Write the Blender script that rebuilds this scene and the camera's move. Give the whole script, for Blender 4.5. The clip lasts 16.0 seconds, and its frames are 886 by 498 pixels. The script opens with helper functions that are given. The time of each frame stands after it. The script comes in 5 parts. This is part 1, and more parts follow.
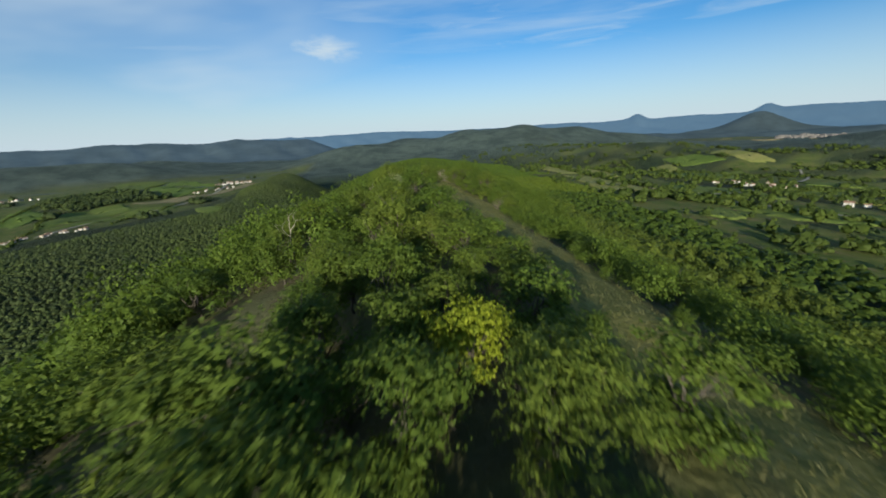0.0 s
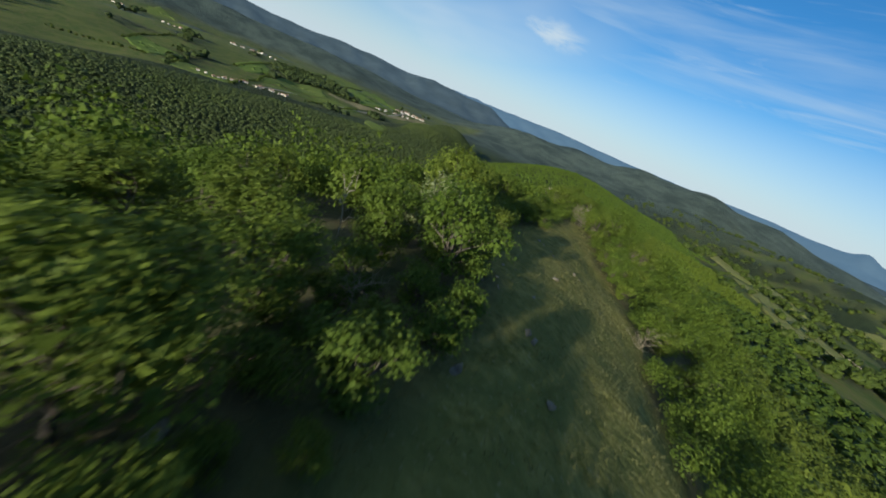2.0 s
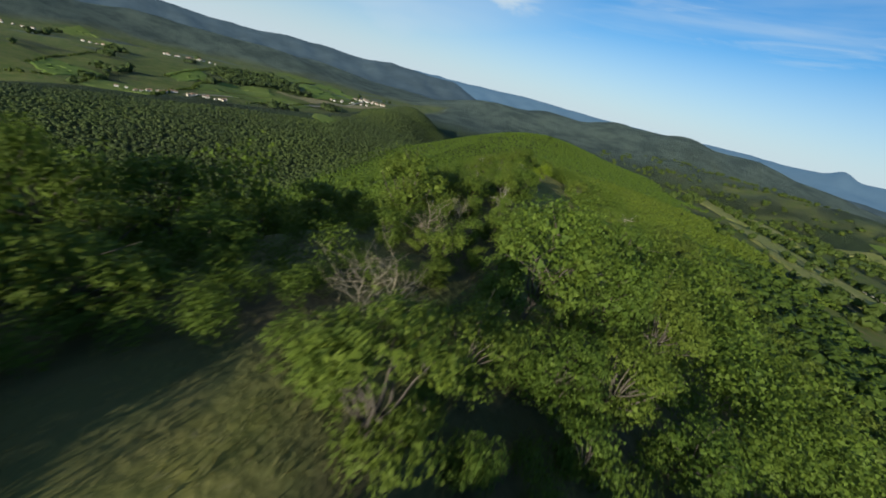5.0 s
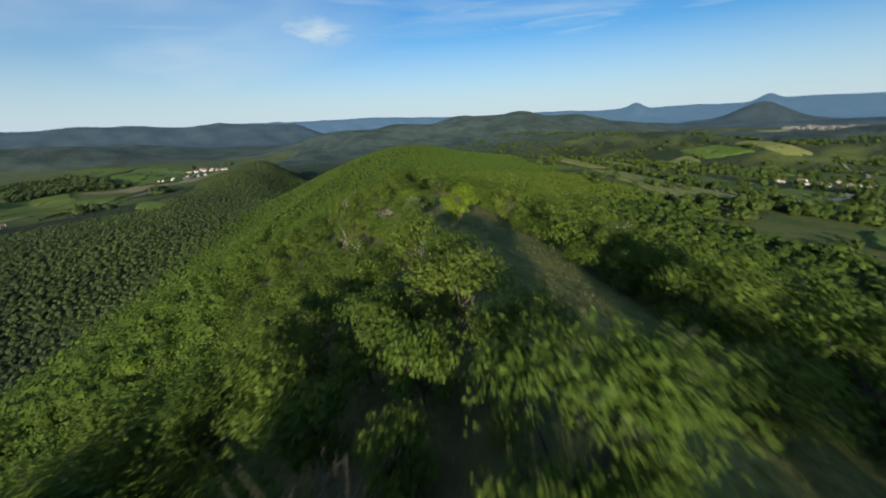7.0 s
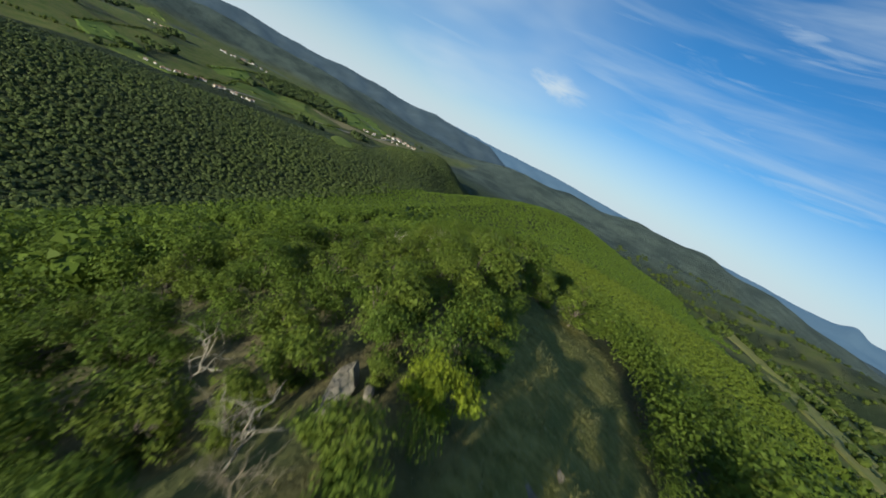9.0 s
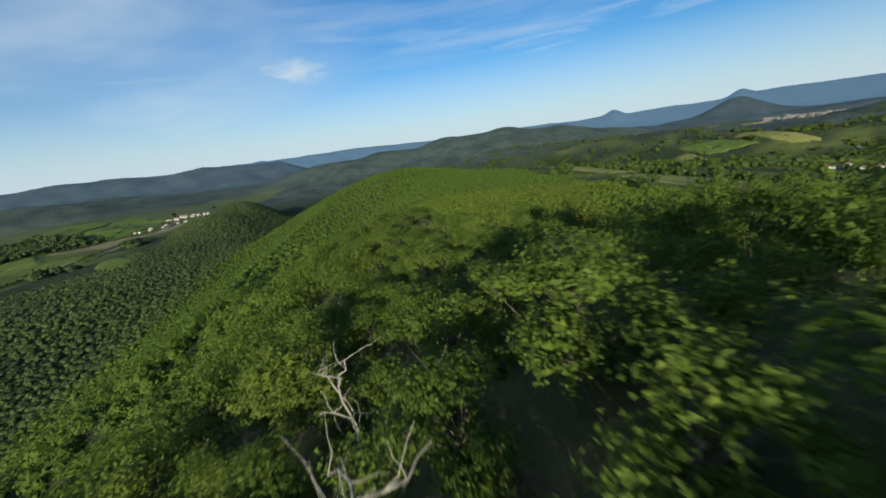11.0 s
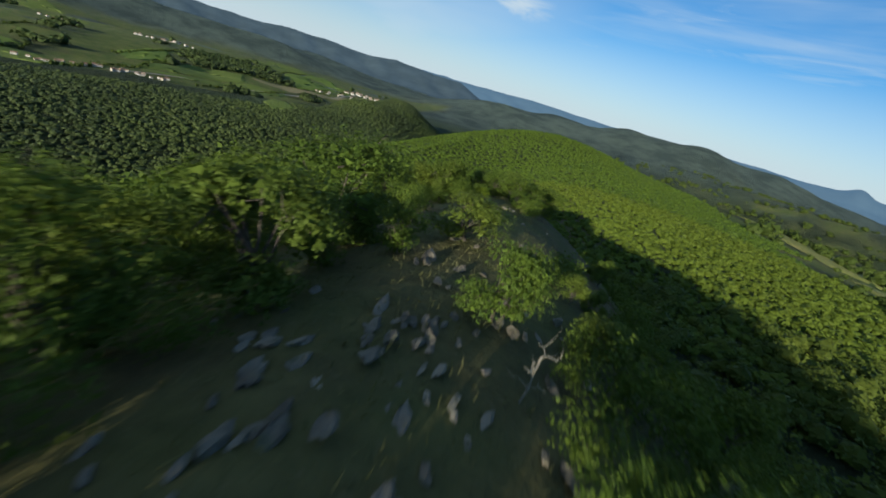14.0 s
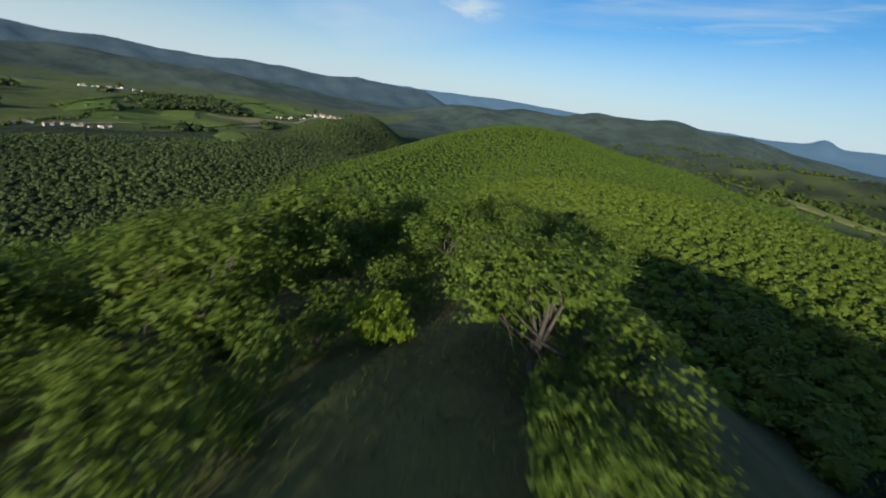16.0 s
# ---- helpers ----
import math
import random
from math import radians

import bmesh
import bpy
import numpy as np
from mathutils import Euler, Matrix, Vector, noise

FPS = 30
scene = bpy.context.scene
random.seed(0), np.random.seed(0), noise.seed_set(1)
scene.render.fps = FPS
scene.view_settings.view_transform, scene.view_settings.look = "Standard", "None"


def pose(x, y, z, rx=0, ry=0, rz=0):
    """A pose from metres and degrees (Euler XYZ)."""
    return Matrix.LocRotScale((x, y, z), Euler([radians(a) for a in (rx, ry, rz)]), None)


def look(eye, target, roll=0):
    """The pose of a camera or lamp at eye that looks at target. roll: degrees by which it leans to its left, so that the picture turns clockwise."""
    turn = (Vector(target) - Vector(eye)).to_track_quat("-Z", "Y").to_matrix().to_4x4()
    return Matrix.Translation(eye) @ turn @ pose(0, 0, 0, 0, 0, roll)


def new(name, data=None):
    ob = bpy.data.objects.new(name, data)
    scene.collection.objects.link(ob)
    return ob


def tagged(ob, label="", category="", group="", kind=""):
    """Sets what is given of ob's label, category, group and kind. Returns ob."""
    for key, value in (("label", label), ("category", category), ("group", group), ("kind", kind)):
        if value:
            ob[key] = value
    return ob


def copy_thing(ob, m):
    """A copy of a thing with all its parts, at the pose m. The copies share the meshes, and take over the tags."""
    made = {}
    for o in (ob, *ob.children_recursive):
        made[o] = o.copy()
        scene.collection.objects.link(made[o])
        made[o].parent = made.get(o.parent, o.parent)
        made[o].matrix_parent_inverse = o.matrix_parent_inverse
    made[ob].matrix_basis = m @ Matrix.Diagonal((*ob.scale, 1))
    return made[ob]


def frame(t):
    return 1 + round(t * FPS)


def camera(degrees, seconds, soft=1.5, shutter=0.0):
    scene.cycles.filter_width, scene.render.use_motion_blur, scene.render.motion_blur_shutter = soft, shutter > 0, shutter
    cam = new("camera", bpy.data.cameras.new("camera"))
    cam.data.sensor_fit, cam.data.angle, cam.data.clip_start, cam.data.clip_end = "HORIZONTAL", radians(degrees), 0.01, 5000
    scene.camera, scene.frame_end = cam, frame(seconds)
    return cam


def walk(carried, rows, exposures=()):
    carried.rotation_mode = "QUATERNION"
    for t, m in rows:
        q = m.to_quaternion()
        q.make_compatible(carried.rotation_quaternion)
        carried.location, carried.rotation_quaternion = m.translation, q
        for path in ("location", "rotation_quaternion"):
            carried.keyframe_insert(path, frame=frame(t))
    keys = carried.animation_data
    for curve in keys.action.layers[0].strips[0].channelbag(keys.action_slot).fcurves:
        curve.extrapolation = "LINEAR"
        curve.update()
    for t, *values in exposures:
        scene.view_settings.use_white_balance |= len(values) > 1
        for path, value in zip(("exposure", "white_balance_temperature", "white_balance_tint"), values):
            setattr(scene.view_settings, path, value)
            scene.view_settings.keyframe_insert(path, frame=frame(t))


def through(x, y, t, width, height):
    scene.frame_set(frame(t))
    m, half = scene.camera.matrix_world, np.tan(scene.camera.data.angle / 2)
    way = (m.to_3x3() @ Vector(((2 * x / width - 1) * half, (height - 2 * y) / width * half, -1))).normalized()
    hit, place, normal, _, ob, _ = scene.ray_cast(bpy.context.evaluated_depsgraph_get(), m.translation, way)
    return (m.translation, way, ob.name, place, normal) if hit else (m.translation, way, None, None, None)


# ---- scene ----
cam = camera(100.28, 16.0, soft=1.75, shutter=0.24)
# seconds, eye, heading to the left of +y, pitch, lean to the left
PATH = [
    (0, (0.00, 0.00, 0.00), -3.90, -17.28, -2.83),
    (0.5, (1.11, 5.94, -0.10), -0.37, -18.17, 4.65),
    (1, (2.12, 11.89, -0.24), 4.85, -19.49, 14.56),
    (1.5, (2.67, 17.88, -0.44), 10.01, -20.89, 21.30),
    (2, (2.40, 23.81, -0.70), 13.20, -21.70, 23.00),
    (2.5, (1.40, 29.66, -0.84), 13.41, -21.62, 20.98),
    (3, (0.48, 35.72, -1.28), 11.67, -21.33, 15.22),
    (3.2, (0.80, 38.11, -1.41), 10.72, -21.24, 12.27),
    (4, (4.03, 47.47, -1.88), 11.20, -22.79, 12.58),
    (4.6, (6.56, 54.41, -2.26), 11.47, -23.75, 14.66),
    (5.3, (8.52, 62.78, -2.77), 8.82, -23.21, 12.90),
    (5.5, (8.26, 65.14, -2.97), 6.26, -22.11, 9.08),
    (6, (6.32, 70.70, -3.57), -4.19, -20.05, -5.27),
    (6.5, (5.31, 76.53, -4.20), -7.64, -19.69, -9.13),
    (7, (5.72, 82.54, -4.70), -4.95, -19.13, -2.05),
    (7.5, (6.69, 88.69, -5.25), 1.65, -18.47, 11.49),
    (8, (7.41, 94.84, -5.90), 8.41, -17.17, 22.47),
    (8.5, (7.28, 100.90, -6.17), 13.17, -17.00, 28.10),
    (9, (6.02, 106.69, -6.15), 14.17, -16.59, 27.99),
    (9.5, (4.33, 112.02, -6.42), 11.36, -15.13, 21.19),
    (10, (2.36, 117.50, -7.22), 3.68, -13.96, 8.12),
    (10.2, (1.60, 119.69, -7.70), 0.15, -13.82, 2.95),
    (11, (-0.12, 128.85, -9.78), -6.22, -15.88, -7.34),
    (11.6, (-0.43, 135.86, -11.27), -6.76, -18.42, -8.56),
    (12.3, (0.20, 144.08, -12.78), -3.83, -21.68, -3.54),
    (12.5, (0.61, 146.42, -13.09), -2.43, -22.41, -0.66),
    (13, (2.12, 152.27, -13.58), 2.64, -23.41, 7.07),
    (13.5, (3.41, 158.07, -14.22), 7.18, -23.66, 13.03),
    (14, (3.89, 163.93, -14.91), 11.07, -23.47, 16.66),
    (14.5, (3.65, 169.85, -15.53), 13.19, -23.53, 18.23),
    (15, (3.18, 175.70, -16.31), 13.42, -23.27, 18.31),
    (15.5, (2.52, 181.51, -17.17), 12.17, -22.65, 15.66),
    (16, (1.78, 187.36, -18.04), 9.47, -22.01, 8.71),
]
walk(cam, [(t, Matrix.Translation(eye) @ pose(0, 0, 0, 90 + pitch, 0, yaw) @ pose(0, 0, 0, 0, 0, lean)) for t, eye, yaw, pitch, lean in PATH])

# ---- world, sun ----
SUN_AZ, SUN_EL = -168.3, 12.7  # bearing to the right of +y, and height, in degrees


def sky_world():
    world = bpy.data.worlds.new("sky")
    scene.world = world
    world.use_nodes = True
    nt = world.node_tree
    nt.nodes.clear()
    n = nt.nodes.new
    out, bg = n("ShaderNodeOutputWorld"), n("ShaderNodeBackground")
    sky = n("ShaderNodeTexSky")
    sky.sky_type, sky.sun_disc = "NISHITA", False
    sky.sun_elevation, sky.sun_rotation = radians(SUN_EL), radians(SUN_AZ)
    sky.air_density, sky.dust_density, sky.ozone_density, sky.altitude = 1.0, 0.6, 3.0, 700
    coord, sep = n("ShaderNodeTexCoord"), n("ShaderNodeSeparateXYZ")
    nt.links.new(coord.outputs["Generated"], sep.inputs[0])
    ramp = n("ShaderNodeValToRGB")  # the deeper blue above the pale rim
    ramp.color_ramp.elements[0].position, ramp.color_ramp.elements[0].color = 0.0, (0.80, 0.97, 1.08, 1)
    ramp.color_ramp.elements[1].position, ramp.color_ramp.elements[1].color = 0.30, (0.33, 0.86, 1.16, 1)
    nt.links.new(sep.outputs["Z"], ramp.inputs[0])
    tint = n("ShaderNodeMix")
    tint.data_type, tint.blend_type = "RGBA", "MULTIPLY"
    tint.inputs["Factor"].default_value = 1.0
    nt.links.new(sky.outputs[0], tint.inputs["A"])
    nt.links.new(ramp.outputs[0], tint.inputs["B"])

    def streaks(scale, size, lo, hi, detail, warp):
        mp, tex, mr = n("ShaderNodeMapping"), n("ShaderNodeTexNoise"), n("ShaderNodeMapRange")
        mp.inputs["Scale"].default_value = scale
        mp.inputs["Rotation"].default_value = (0.0, 0.07, 0.0)
        tex.inputs["Scale"].default_value, tex.inputs["Detail"].default_value = size, detail
        tex.inputs["Roughness"].default_value, tex.inputs["Distortion"].default_value = 0.55, warp
        mr.inputs["From Min"].default_value, mr.inputs["From Max"].default_value = lo, hi
        mr.interpolation_type = "SMOOTHSTEP"
        nt.links.new(coord.outputs["Generated"], mp.inputs[0])
        nt.links.new(mp.outputs[0], tex.inputs["Vector"])
        nt.links.new(tex.outputs["Fac"], mr.inputs["Value"])
        return mr.outputs[0]

    def calc(op, a, b):
        m = n("ShaderNodeMath")
        m.operation = op
        for i, v in enumerate((a, b)):
            if isinstance(v, (int, float)):
                m.inputs[i].default_value = v
            else:
                nt.links.new(v, m.inputs[i])
        return m.outputs[0]

    bands = streaks((0.8, 0.8, 9.0), 1.9, 0.42, 0.85, 5, 0.3)
    wisps = streaks((1.6, 1.6, 14.0), 3.1, 0.50, 0.80, 8, 0.6)
    veil = streaks((1.0, 1.0, 3.0), 1.3, 0.40, 0.70, 4, 0.2)
    side = n("ShaderNodeMapRange")  # the veil is thicker towards the left of the flight
    side.inputs["From Min"].default_value, side.inputs["From Max"].default_value = 0.05, -0.45
    nt.links.new(sep.outputs["X"], side.inputs["Value"])
    low = n("ShaderNodeMapRange")  # pale rim
    low.inputs["From Min"].default_value, low.inputs["From Max"].default_value = 0.19, 0.01
    low.inputs["To Max"].default_value = 0.86
    nt.links.new(sep.outputs["Z"], low.inputs["Value"])
    cover = calc("MAXIMUM", calc("MULTIPLY", bands, 0.52), calc("MULTIPLY", wisps, 0.40))
    cover = calc("MAXIMUM", cover, calc("MULTIPLY", calc("MULTIPLY", side.outputs[0], calc("ADD", calc("MULTIPLY", veil, 0.7), 0.3)), 0.76))
    cover = calc("MAXIMUM", cover, low.outputs[0])
    # one bright tuft of cirrus ahead
    tuft, turned = n("ShaderNodeVectorMath"), n("ShaderNodeMapping")
    tuft.operation = "DISTANCE"
    turned.inputs["Rotation"].default_value = (0.0, 0.21, 0.0)
    turned.inputs["Scale"].default_value = (1.0, 0.6, 2.9)
    spot = n("ShaderNodeMapping")
    spot.inputs["Location"].default_value = (0.188, -0.960, -0.197)
    nt.links.new(coord.outputs["Generated"], spot.inputs[0])
    nt.links.new(spot.outputs[0], turned.inputs[0])
    nt.links.new(turned.outputs[0], tuft.inputs[0])
    round_off = n("ShaderNodeMapRange")
    round_off.interpolation_type = "SMOOTHSTEP"
    round_off.inputs["From Min"].default_value, round_off.inputs["From Max"].default_value = 0.15, 0.01
    nt.links.new(tuft.outputs["Value"], round_off.inputs["Value"])
    fluff = streaks((1.6, 1.6, 7.0), 4.0, 0.30, 0.66, 7, 0.5)
    cover = calc("MAXIMUM", cover, calc("MULTIPLY", calc("MULTIPLY", round_off.outputs[0], fluff), 0.9))
    mix = n("ShaderNodeMix")
    mix.data_type = "RGBA"
    mix.inputs["B"].default_value = (5.0, 6.1, 6.9, 1)
    nt.links.new(cover, mix.inputs["Factor"])
    nt.links.new(tint.outputs["Result"], mix.inputs["A"])
    nt.links.new(mix.outputs["Result"], bg.inputs["Color"])
    bg.inputs["Strength"].default_value = 0.088
    nt.links.new(bg.outputs[0], out.inputs[0])


sky_world()
sun = new("sun", bpy.data.lights.new("sun", "SUN"))
sun.data.energy, sun.data.angle, sun.data.color = 5.4, radians(0.6), (1.0, 0.92, 0.74)
sun.matrix_world = look((0, 0, 0), (-math.sin(radians(SUN_AZ)) * math.cos(radians(SUN_EL)), -math.cos(radians(SUN_AZ)) * math.cos(radians(SUN_EL)), -math.sin(radians(SUN_EL))))
scene.view_settings.exposure = 0.40


# ---- materials ----
class Nodes:
    """A small writer for node materials."""

    def __init__(self, name):
        self.mat = bpy.data.materials.new(name)
        self.mat.use_nodes = True
        self.nt = self.mat.node_tree
        self.nt.nodes.clear()
        self.out = self.nt.nodes.new("ShaderNodeOutputMaterial")

    def node(self, kind, **sockets):
        made = self.nt.nodes.new(kind)
        for key, value in sockets.items():
            self.feed(made.inputs[key.replace("_", " ")], value)
        return made

    def feed(self, socket, value):
        if hasattr(value, "is_output"):
            self.nt.links.new(value, socket)
        else:
            socket.default_value = value

    def place(self, scale=(1, 1, 1), world=True):
        src = self.node("ShaderNodeNewGeometry").outputs["Position"] if world else self.node("ShaderNodeTexCoord").outputs["Object"]
        return self.node("ShaderNodeMapping", Vector=src, Scale=scale).outputs[0]

    def grain(self, scale, detail=4, lo=0.35, hi=0.65, rough=0.6, at=None):
        tex = self.node("ShaderNodeTexNoise", Vector=at or self.place(), Scale=scale, Detail=detail, Roughness=rough)
        return self.node("ShaderNodeMapRange", Value=tex.outputs["Fac"], From_Min=lo, From_Max=hi).outputs[0]

    def mix(self, fac, a, b):
        made = self.nt.nodes.new("ShaderNodeMix")
        made.data_type = "RGBA"
        for key, value in (("Factor", fac), ("A", a), ("B", b)):
            socket = made.inputs[key] if key == "Factor" else next(s for s in made.inputs if s.name == key and s.type == "RGBA")
            self.feed(socket, value)
        return next(s for s in made.outputs if s.type == "RGBA")

    def attribute(self, name, channel):
        att = self.nt.nodes.new("ShaderNodeAttribute")
        att.attribute_name = name
        sep = self.node("ShaderNodeSeparateColor", Color=att.outputs["Color"])
        return sep.outputs[channel]

    def bump(self, value, strength, far):
        return self.node("ShaderNodeBump", Height=value, Strength=strength, Distance=far).outputs[0]

    def surface(self, color, rough=0.8, normal=None, specular=0.3):
        bsdf = self.node("ShaderNodeBsdfPrincipled", Base_Color=color, Roughness=rough)
        self.feed(bsdf.inputs["Specular IOR Level"], specular)
        if normal:
            self.feed(bsdf.inputs["Normal"], normal)
        self.nt.links.new(bsdf.outputs[0], self.out.inputs[0])
        return self.mat


def rgb(r, g, b):
    return (r, g, b, 1.0)


def leaf_material(name, dark, light, old, through=0.25, patch=0.25):
    """Leaves: light shines through them; tone varies leaf by leaf, tree by tree."""
    m = Nodes(name)
    geo = m.node("ShaderNodeNewGeometry")
    info = m.node("ShaderNodeObjectInfo")
    tone = m.mix(geo.outputs["Random Per Island"], rgb(*dark), rgb(*light))
    tone = m.mix(m.grain(patch, 3, 0.42, 0.66), tone, rgb(*old))
    hsv = m.node("ShaderNodeHueSaturation", Color=tone)
    m.feed(hsv.inputs["Hue"], m.node("ShaderNodeMapRange", Value=info.outputs["Random"], To_Min=0.486, To_Max=0.510).outputs[0])
    m.feed(hsv.inputs["Value"], m.node("ShaderNodeMapRange", Value=info.outputs["Random"], To_Min=1.13, To_Max=0.88).outputs[0])
    bsdf = m.node("ShaderNodeBsdfPrincipled", Base_Color=hsv.outputs[0], Roughness=0.62)
    m.feed(bsdf.inputs["Specular IOR Level"], 0.12)
    glow = m.node("ShaderNodeBsdfTranslucent", Color=m.mix(0.5, hsv.outputs[0], rgb(light[0] * 1.15, light[1] * 1.15, light[2] * 0.7)))
    both = m.node("ShaderNodeMixShader")
    both.inputs[0].default_value = through
    m.nt.links.new(bsdf.outputs[0], both.inputs[1])
    m.nt.links.new(glow.outputs[0], both.inputs[2])
    m.nt.links.new(both.outputs[0], m.out.inputs[0])
    return m.mat


LEAF_OAK = leaf_material("oak_leaves", (0.046, 0.080, 0.014), (0.116, 0.168, 0.024), (0.078, 0.114, 0.018))
LEAF_YELLOW = leaf_material("young_leaves", (0.111, 0.160, 0.011), (0.205, 0.262, 0.023), (0.162, 0.205, 0.019))
LEAF_BLOSSOM = leaf_material("blossoming_leaves", (0.085, 0.130, 0.030), (0.27, 0.29, 0.17), (0.10, 0.14, 0.040))
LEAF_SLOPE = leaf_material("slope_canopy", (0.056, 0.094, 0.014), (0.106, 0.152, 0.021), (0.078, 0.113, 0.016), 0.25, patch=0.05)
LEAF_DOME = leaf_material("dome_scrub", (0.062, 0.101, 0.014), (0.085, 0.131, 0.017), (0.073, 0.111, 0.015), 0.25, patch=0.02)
# slope_canopy again, darkened: the right flank's shade is put into the leaf colour
LEAF_SHADE = leaf_material("shade_toned_slope_canopy", (0.040, 0.068, 0.013), (0.090, 0.130, 0.020), (0.058, 0.088, 0.015), 0.25, patch=0.10)
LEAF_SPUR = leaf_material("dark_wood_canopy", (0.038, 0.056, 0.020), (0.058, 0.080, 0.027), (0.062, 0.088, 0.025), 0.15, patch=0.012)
LEAF_HEDGE = leaf_material("hedge_canopy", (0.029, 0.051, 0.011), (0.061, 0.092, 0.017), (0.041, 0.067, 0.013), 0.2, patch=0.04)


def bark_material(name, a, b):
    m = Nodes(name)
    at = m.place((6, 6, 1.2), world=False)
    g = m.grain(3.0, 6, 0.3, 0.7, at=at)
    return m.surface(m.mix(g, rgb(*a), rgb(*b)), 0.9, m.bump(g, 0.6, 0.02))


BARK = bark_material("grey_oak_bark", (0.045, 0.038, 0.030), (0.12, 0.105, 0.085))
DEADWOOD = bark_material("bleached_dead_wood", (0.180, 0.165, 0.128), (0.375, 0.352, 0.285))
TWIGS = bark_material("dry_twigs", (0.11, 0.095, 0.065), (0.26, 0.23, 0.165))


def rock_material():
    m = Nodes("grey_limestone")
    big, small = m.grain(0.9, 5, 0.35, 0.65), m.grain(9.0, 6, 0.3, 0.7)
    tone = m.mix(big, rgb(0.090, 0.080, 0.060), rgb(0.28, 0.25, 0.19))
    tone = m.mix(m.grain(3.0, 4, 0.56, 0.68), tone, rgb(0.10, 0.105, 0.065))
    return m.surface(tone, 0.9, m.bump(small, 0.7, 0.04))


ROCK = rock_material()


def ground_material():
    """Leaf litter under the trees, dry grass on the crest, pasture on the shelf, haze-tinted woods on the far hills."""
    m = Nodes("hillside_ground")
    grassy, pasture, woods = (m.attribute("cover", c) for c in ("Red", "Green", "Blue"))
    litter = m.mix(m.grain(1.3, 6), rgb(0.066, 0.056, 0.034), rgb(0.118, 0.104, 0.052))
    litter = m.mix(m.grain(0.25, 3, 0.4, 0.6), litter, rgb(0.080, 0.088, 0.036))
    dry = m.mix(m.grain(2.2, 8), rgb(0.104, 0.108, 0.024), rgb(0.240, 0.220, 0.070))
    dry = m.mix(m.grain(0.4, 4, 0.45, 0.62), dry, rgb(0.125, 0.135, 0.038))
    dry = m.mix(m.grain(7.0, 4, 0.60, 0.72), dry, rgb(0.230, 0.210, 0.105))
    meadow = m.mix(m.grain(0.05, 5, 0.42, 0.6), rgb(0.064, 0.098, 0.019), rgb(0.112, 0.128, 0.032))
    meadow = m.mix(m.grain(0.18, 6, 0.53, 0.66), meadow, rgb(0.150, 0.124, 0.054))
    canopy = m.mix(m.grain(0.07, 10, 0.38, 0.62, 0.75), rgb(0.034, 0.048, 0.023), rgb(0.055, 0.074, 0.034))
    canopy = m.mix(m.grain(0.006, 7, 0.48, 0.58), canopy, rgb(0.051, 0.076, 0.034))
    # greyer, bluer, paler woods: the haze before the far hills, put into their colour
    hazed_canopy = m.mix(m.grain(0.012, 10, 0.40, 0.60, 0.7), rgb(0.053, 0.078, 0.072), rgb(0.104, 0.141, 0.121))
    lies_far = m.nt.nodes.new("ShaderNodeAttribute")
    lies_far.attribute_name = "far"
    canopy = m.mix(lies_far.outputs["Fac"], canopy, hazed_canopy)
    tone = m.mix(grassy, litter, dry)
    tone = m.mix(pasture, tone, meadow)
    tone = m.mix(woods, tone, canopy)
    rough = m.grain(0.09, 8, 0.3, 0.7, 0.75)
    fine = m.grain(3.0, 8, 0.3, 0.7)
    normal = m.node("ShaderNodeBump", Height=fine, Strength=0.6, Distance=0.12).outputs[0]
    far = m.node("ShaderNodeBump", Height=rough, Distance=6.0, Normal=normal)
    m.feed(far.inputs["Strength"], woods)
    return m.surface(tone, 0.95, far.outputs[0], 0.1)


GROUND = ground_material()


def field_material(name, a, b, c):
    m = Nodes(name)
    tone = m.mix(m.grain(0.03, 4, 0.4, 0.6), rgb(*a), rgb(*b))
    tone = m.mix(m.grain(0.25, 6, 0.45, 0.7), tone, rgb(*c))
    return m.surface(tone, 0.95, m.bump(m.grain(0.8, 5), 0.4, 0.3), 0.1)


FIELD_GREEN = field_material("mown_meadow", (0.092, 0.134, 0.028), (0.120, 0.156, 0.036), (0.082, 0.114, 0.026))
FIELD_BRIGHT = field_material("young_crop", (0.098, 0.152, 0.026), (0.118, 0.168, 0.034), (0.086, 0.132, 0.024))
FIELD_TAN = field_material("dry_pasture", (0.190, 0.205, 0.055), (0.240, 0.225, 0.080), (0.135, 0.165, 0.042))
FIELD_PALE = field_material("stubble", (0.242, 0.204, 0.113), (0.202, 0.182, 0.090), (0.161, 0.151, 0.068))


def plain(name, a, b, scale=1.0, rough=0.85):
    m = Nodes(name)
    g = m.grain(scale, 5)
    return m.surface(m.mix(g, rgb(*a), rgb(*b)), rough)


WALL_WHITE = plain("white_plaster", (0.465, 0.450, 0.413), (0.585, 0.570, 0.532), 0.3)
WALL_FAR = plain("far_town_walls", (0.165, 0.154, 0.143), (0.242, 0.226, 0.209), 0.02)
WALL_STONE = plain("pale_stone", (0.315, 0.285, 0.232), (0.435, 0.398, 0.338), 0.3)
ROOF_TILE = plain("clay_tiles", (0.195, 0.112, 0.075), (0.270, 0.180, 0.128), 0.8)
ROAD_PALE = plain("pale_gravel", (0.203, 0.185, 0.152), (0.270, 0.254, 0.214), 0.2)
SHUTTER = plain("dark_opening", (0.05, 0.05, 0.05), (0.09, 0.08, 0.07), 2.0)
DRY_GRASS = leaf_material("dry_grass", (0.096, 0.103, 0.035), (0.183, 0.171, 0.074), (0.135, 0.139, 0.050), 0.3)


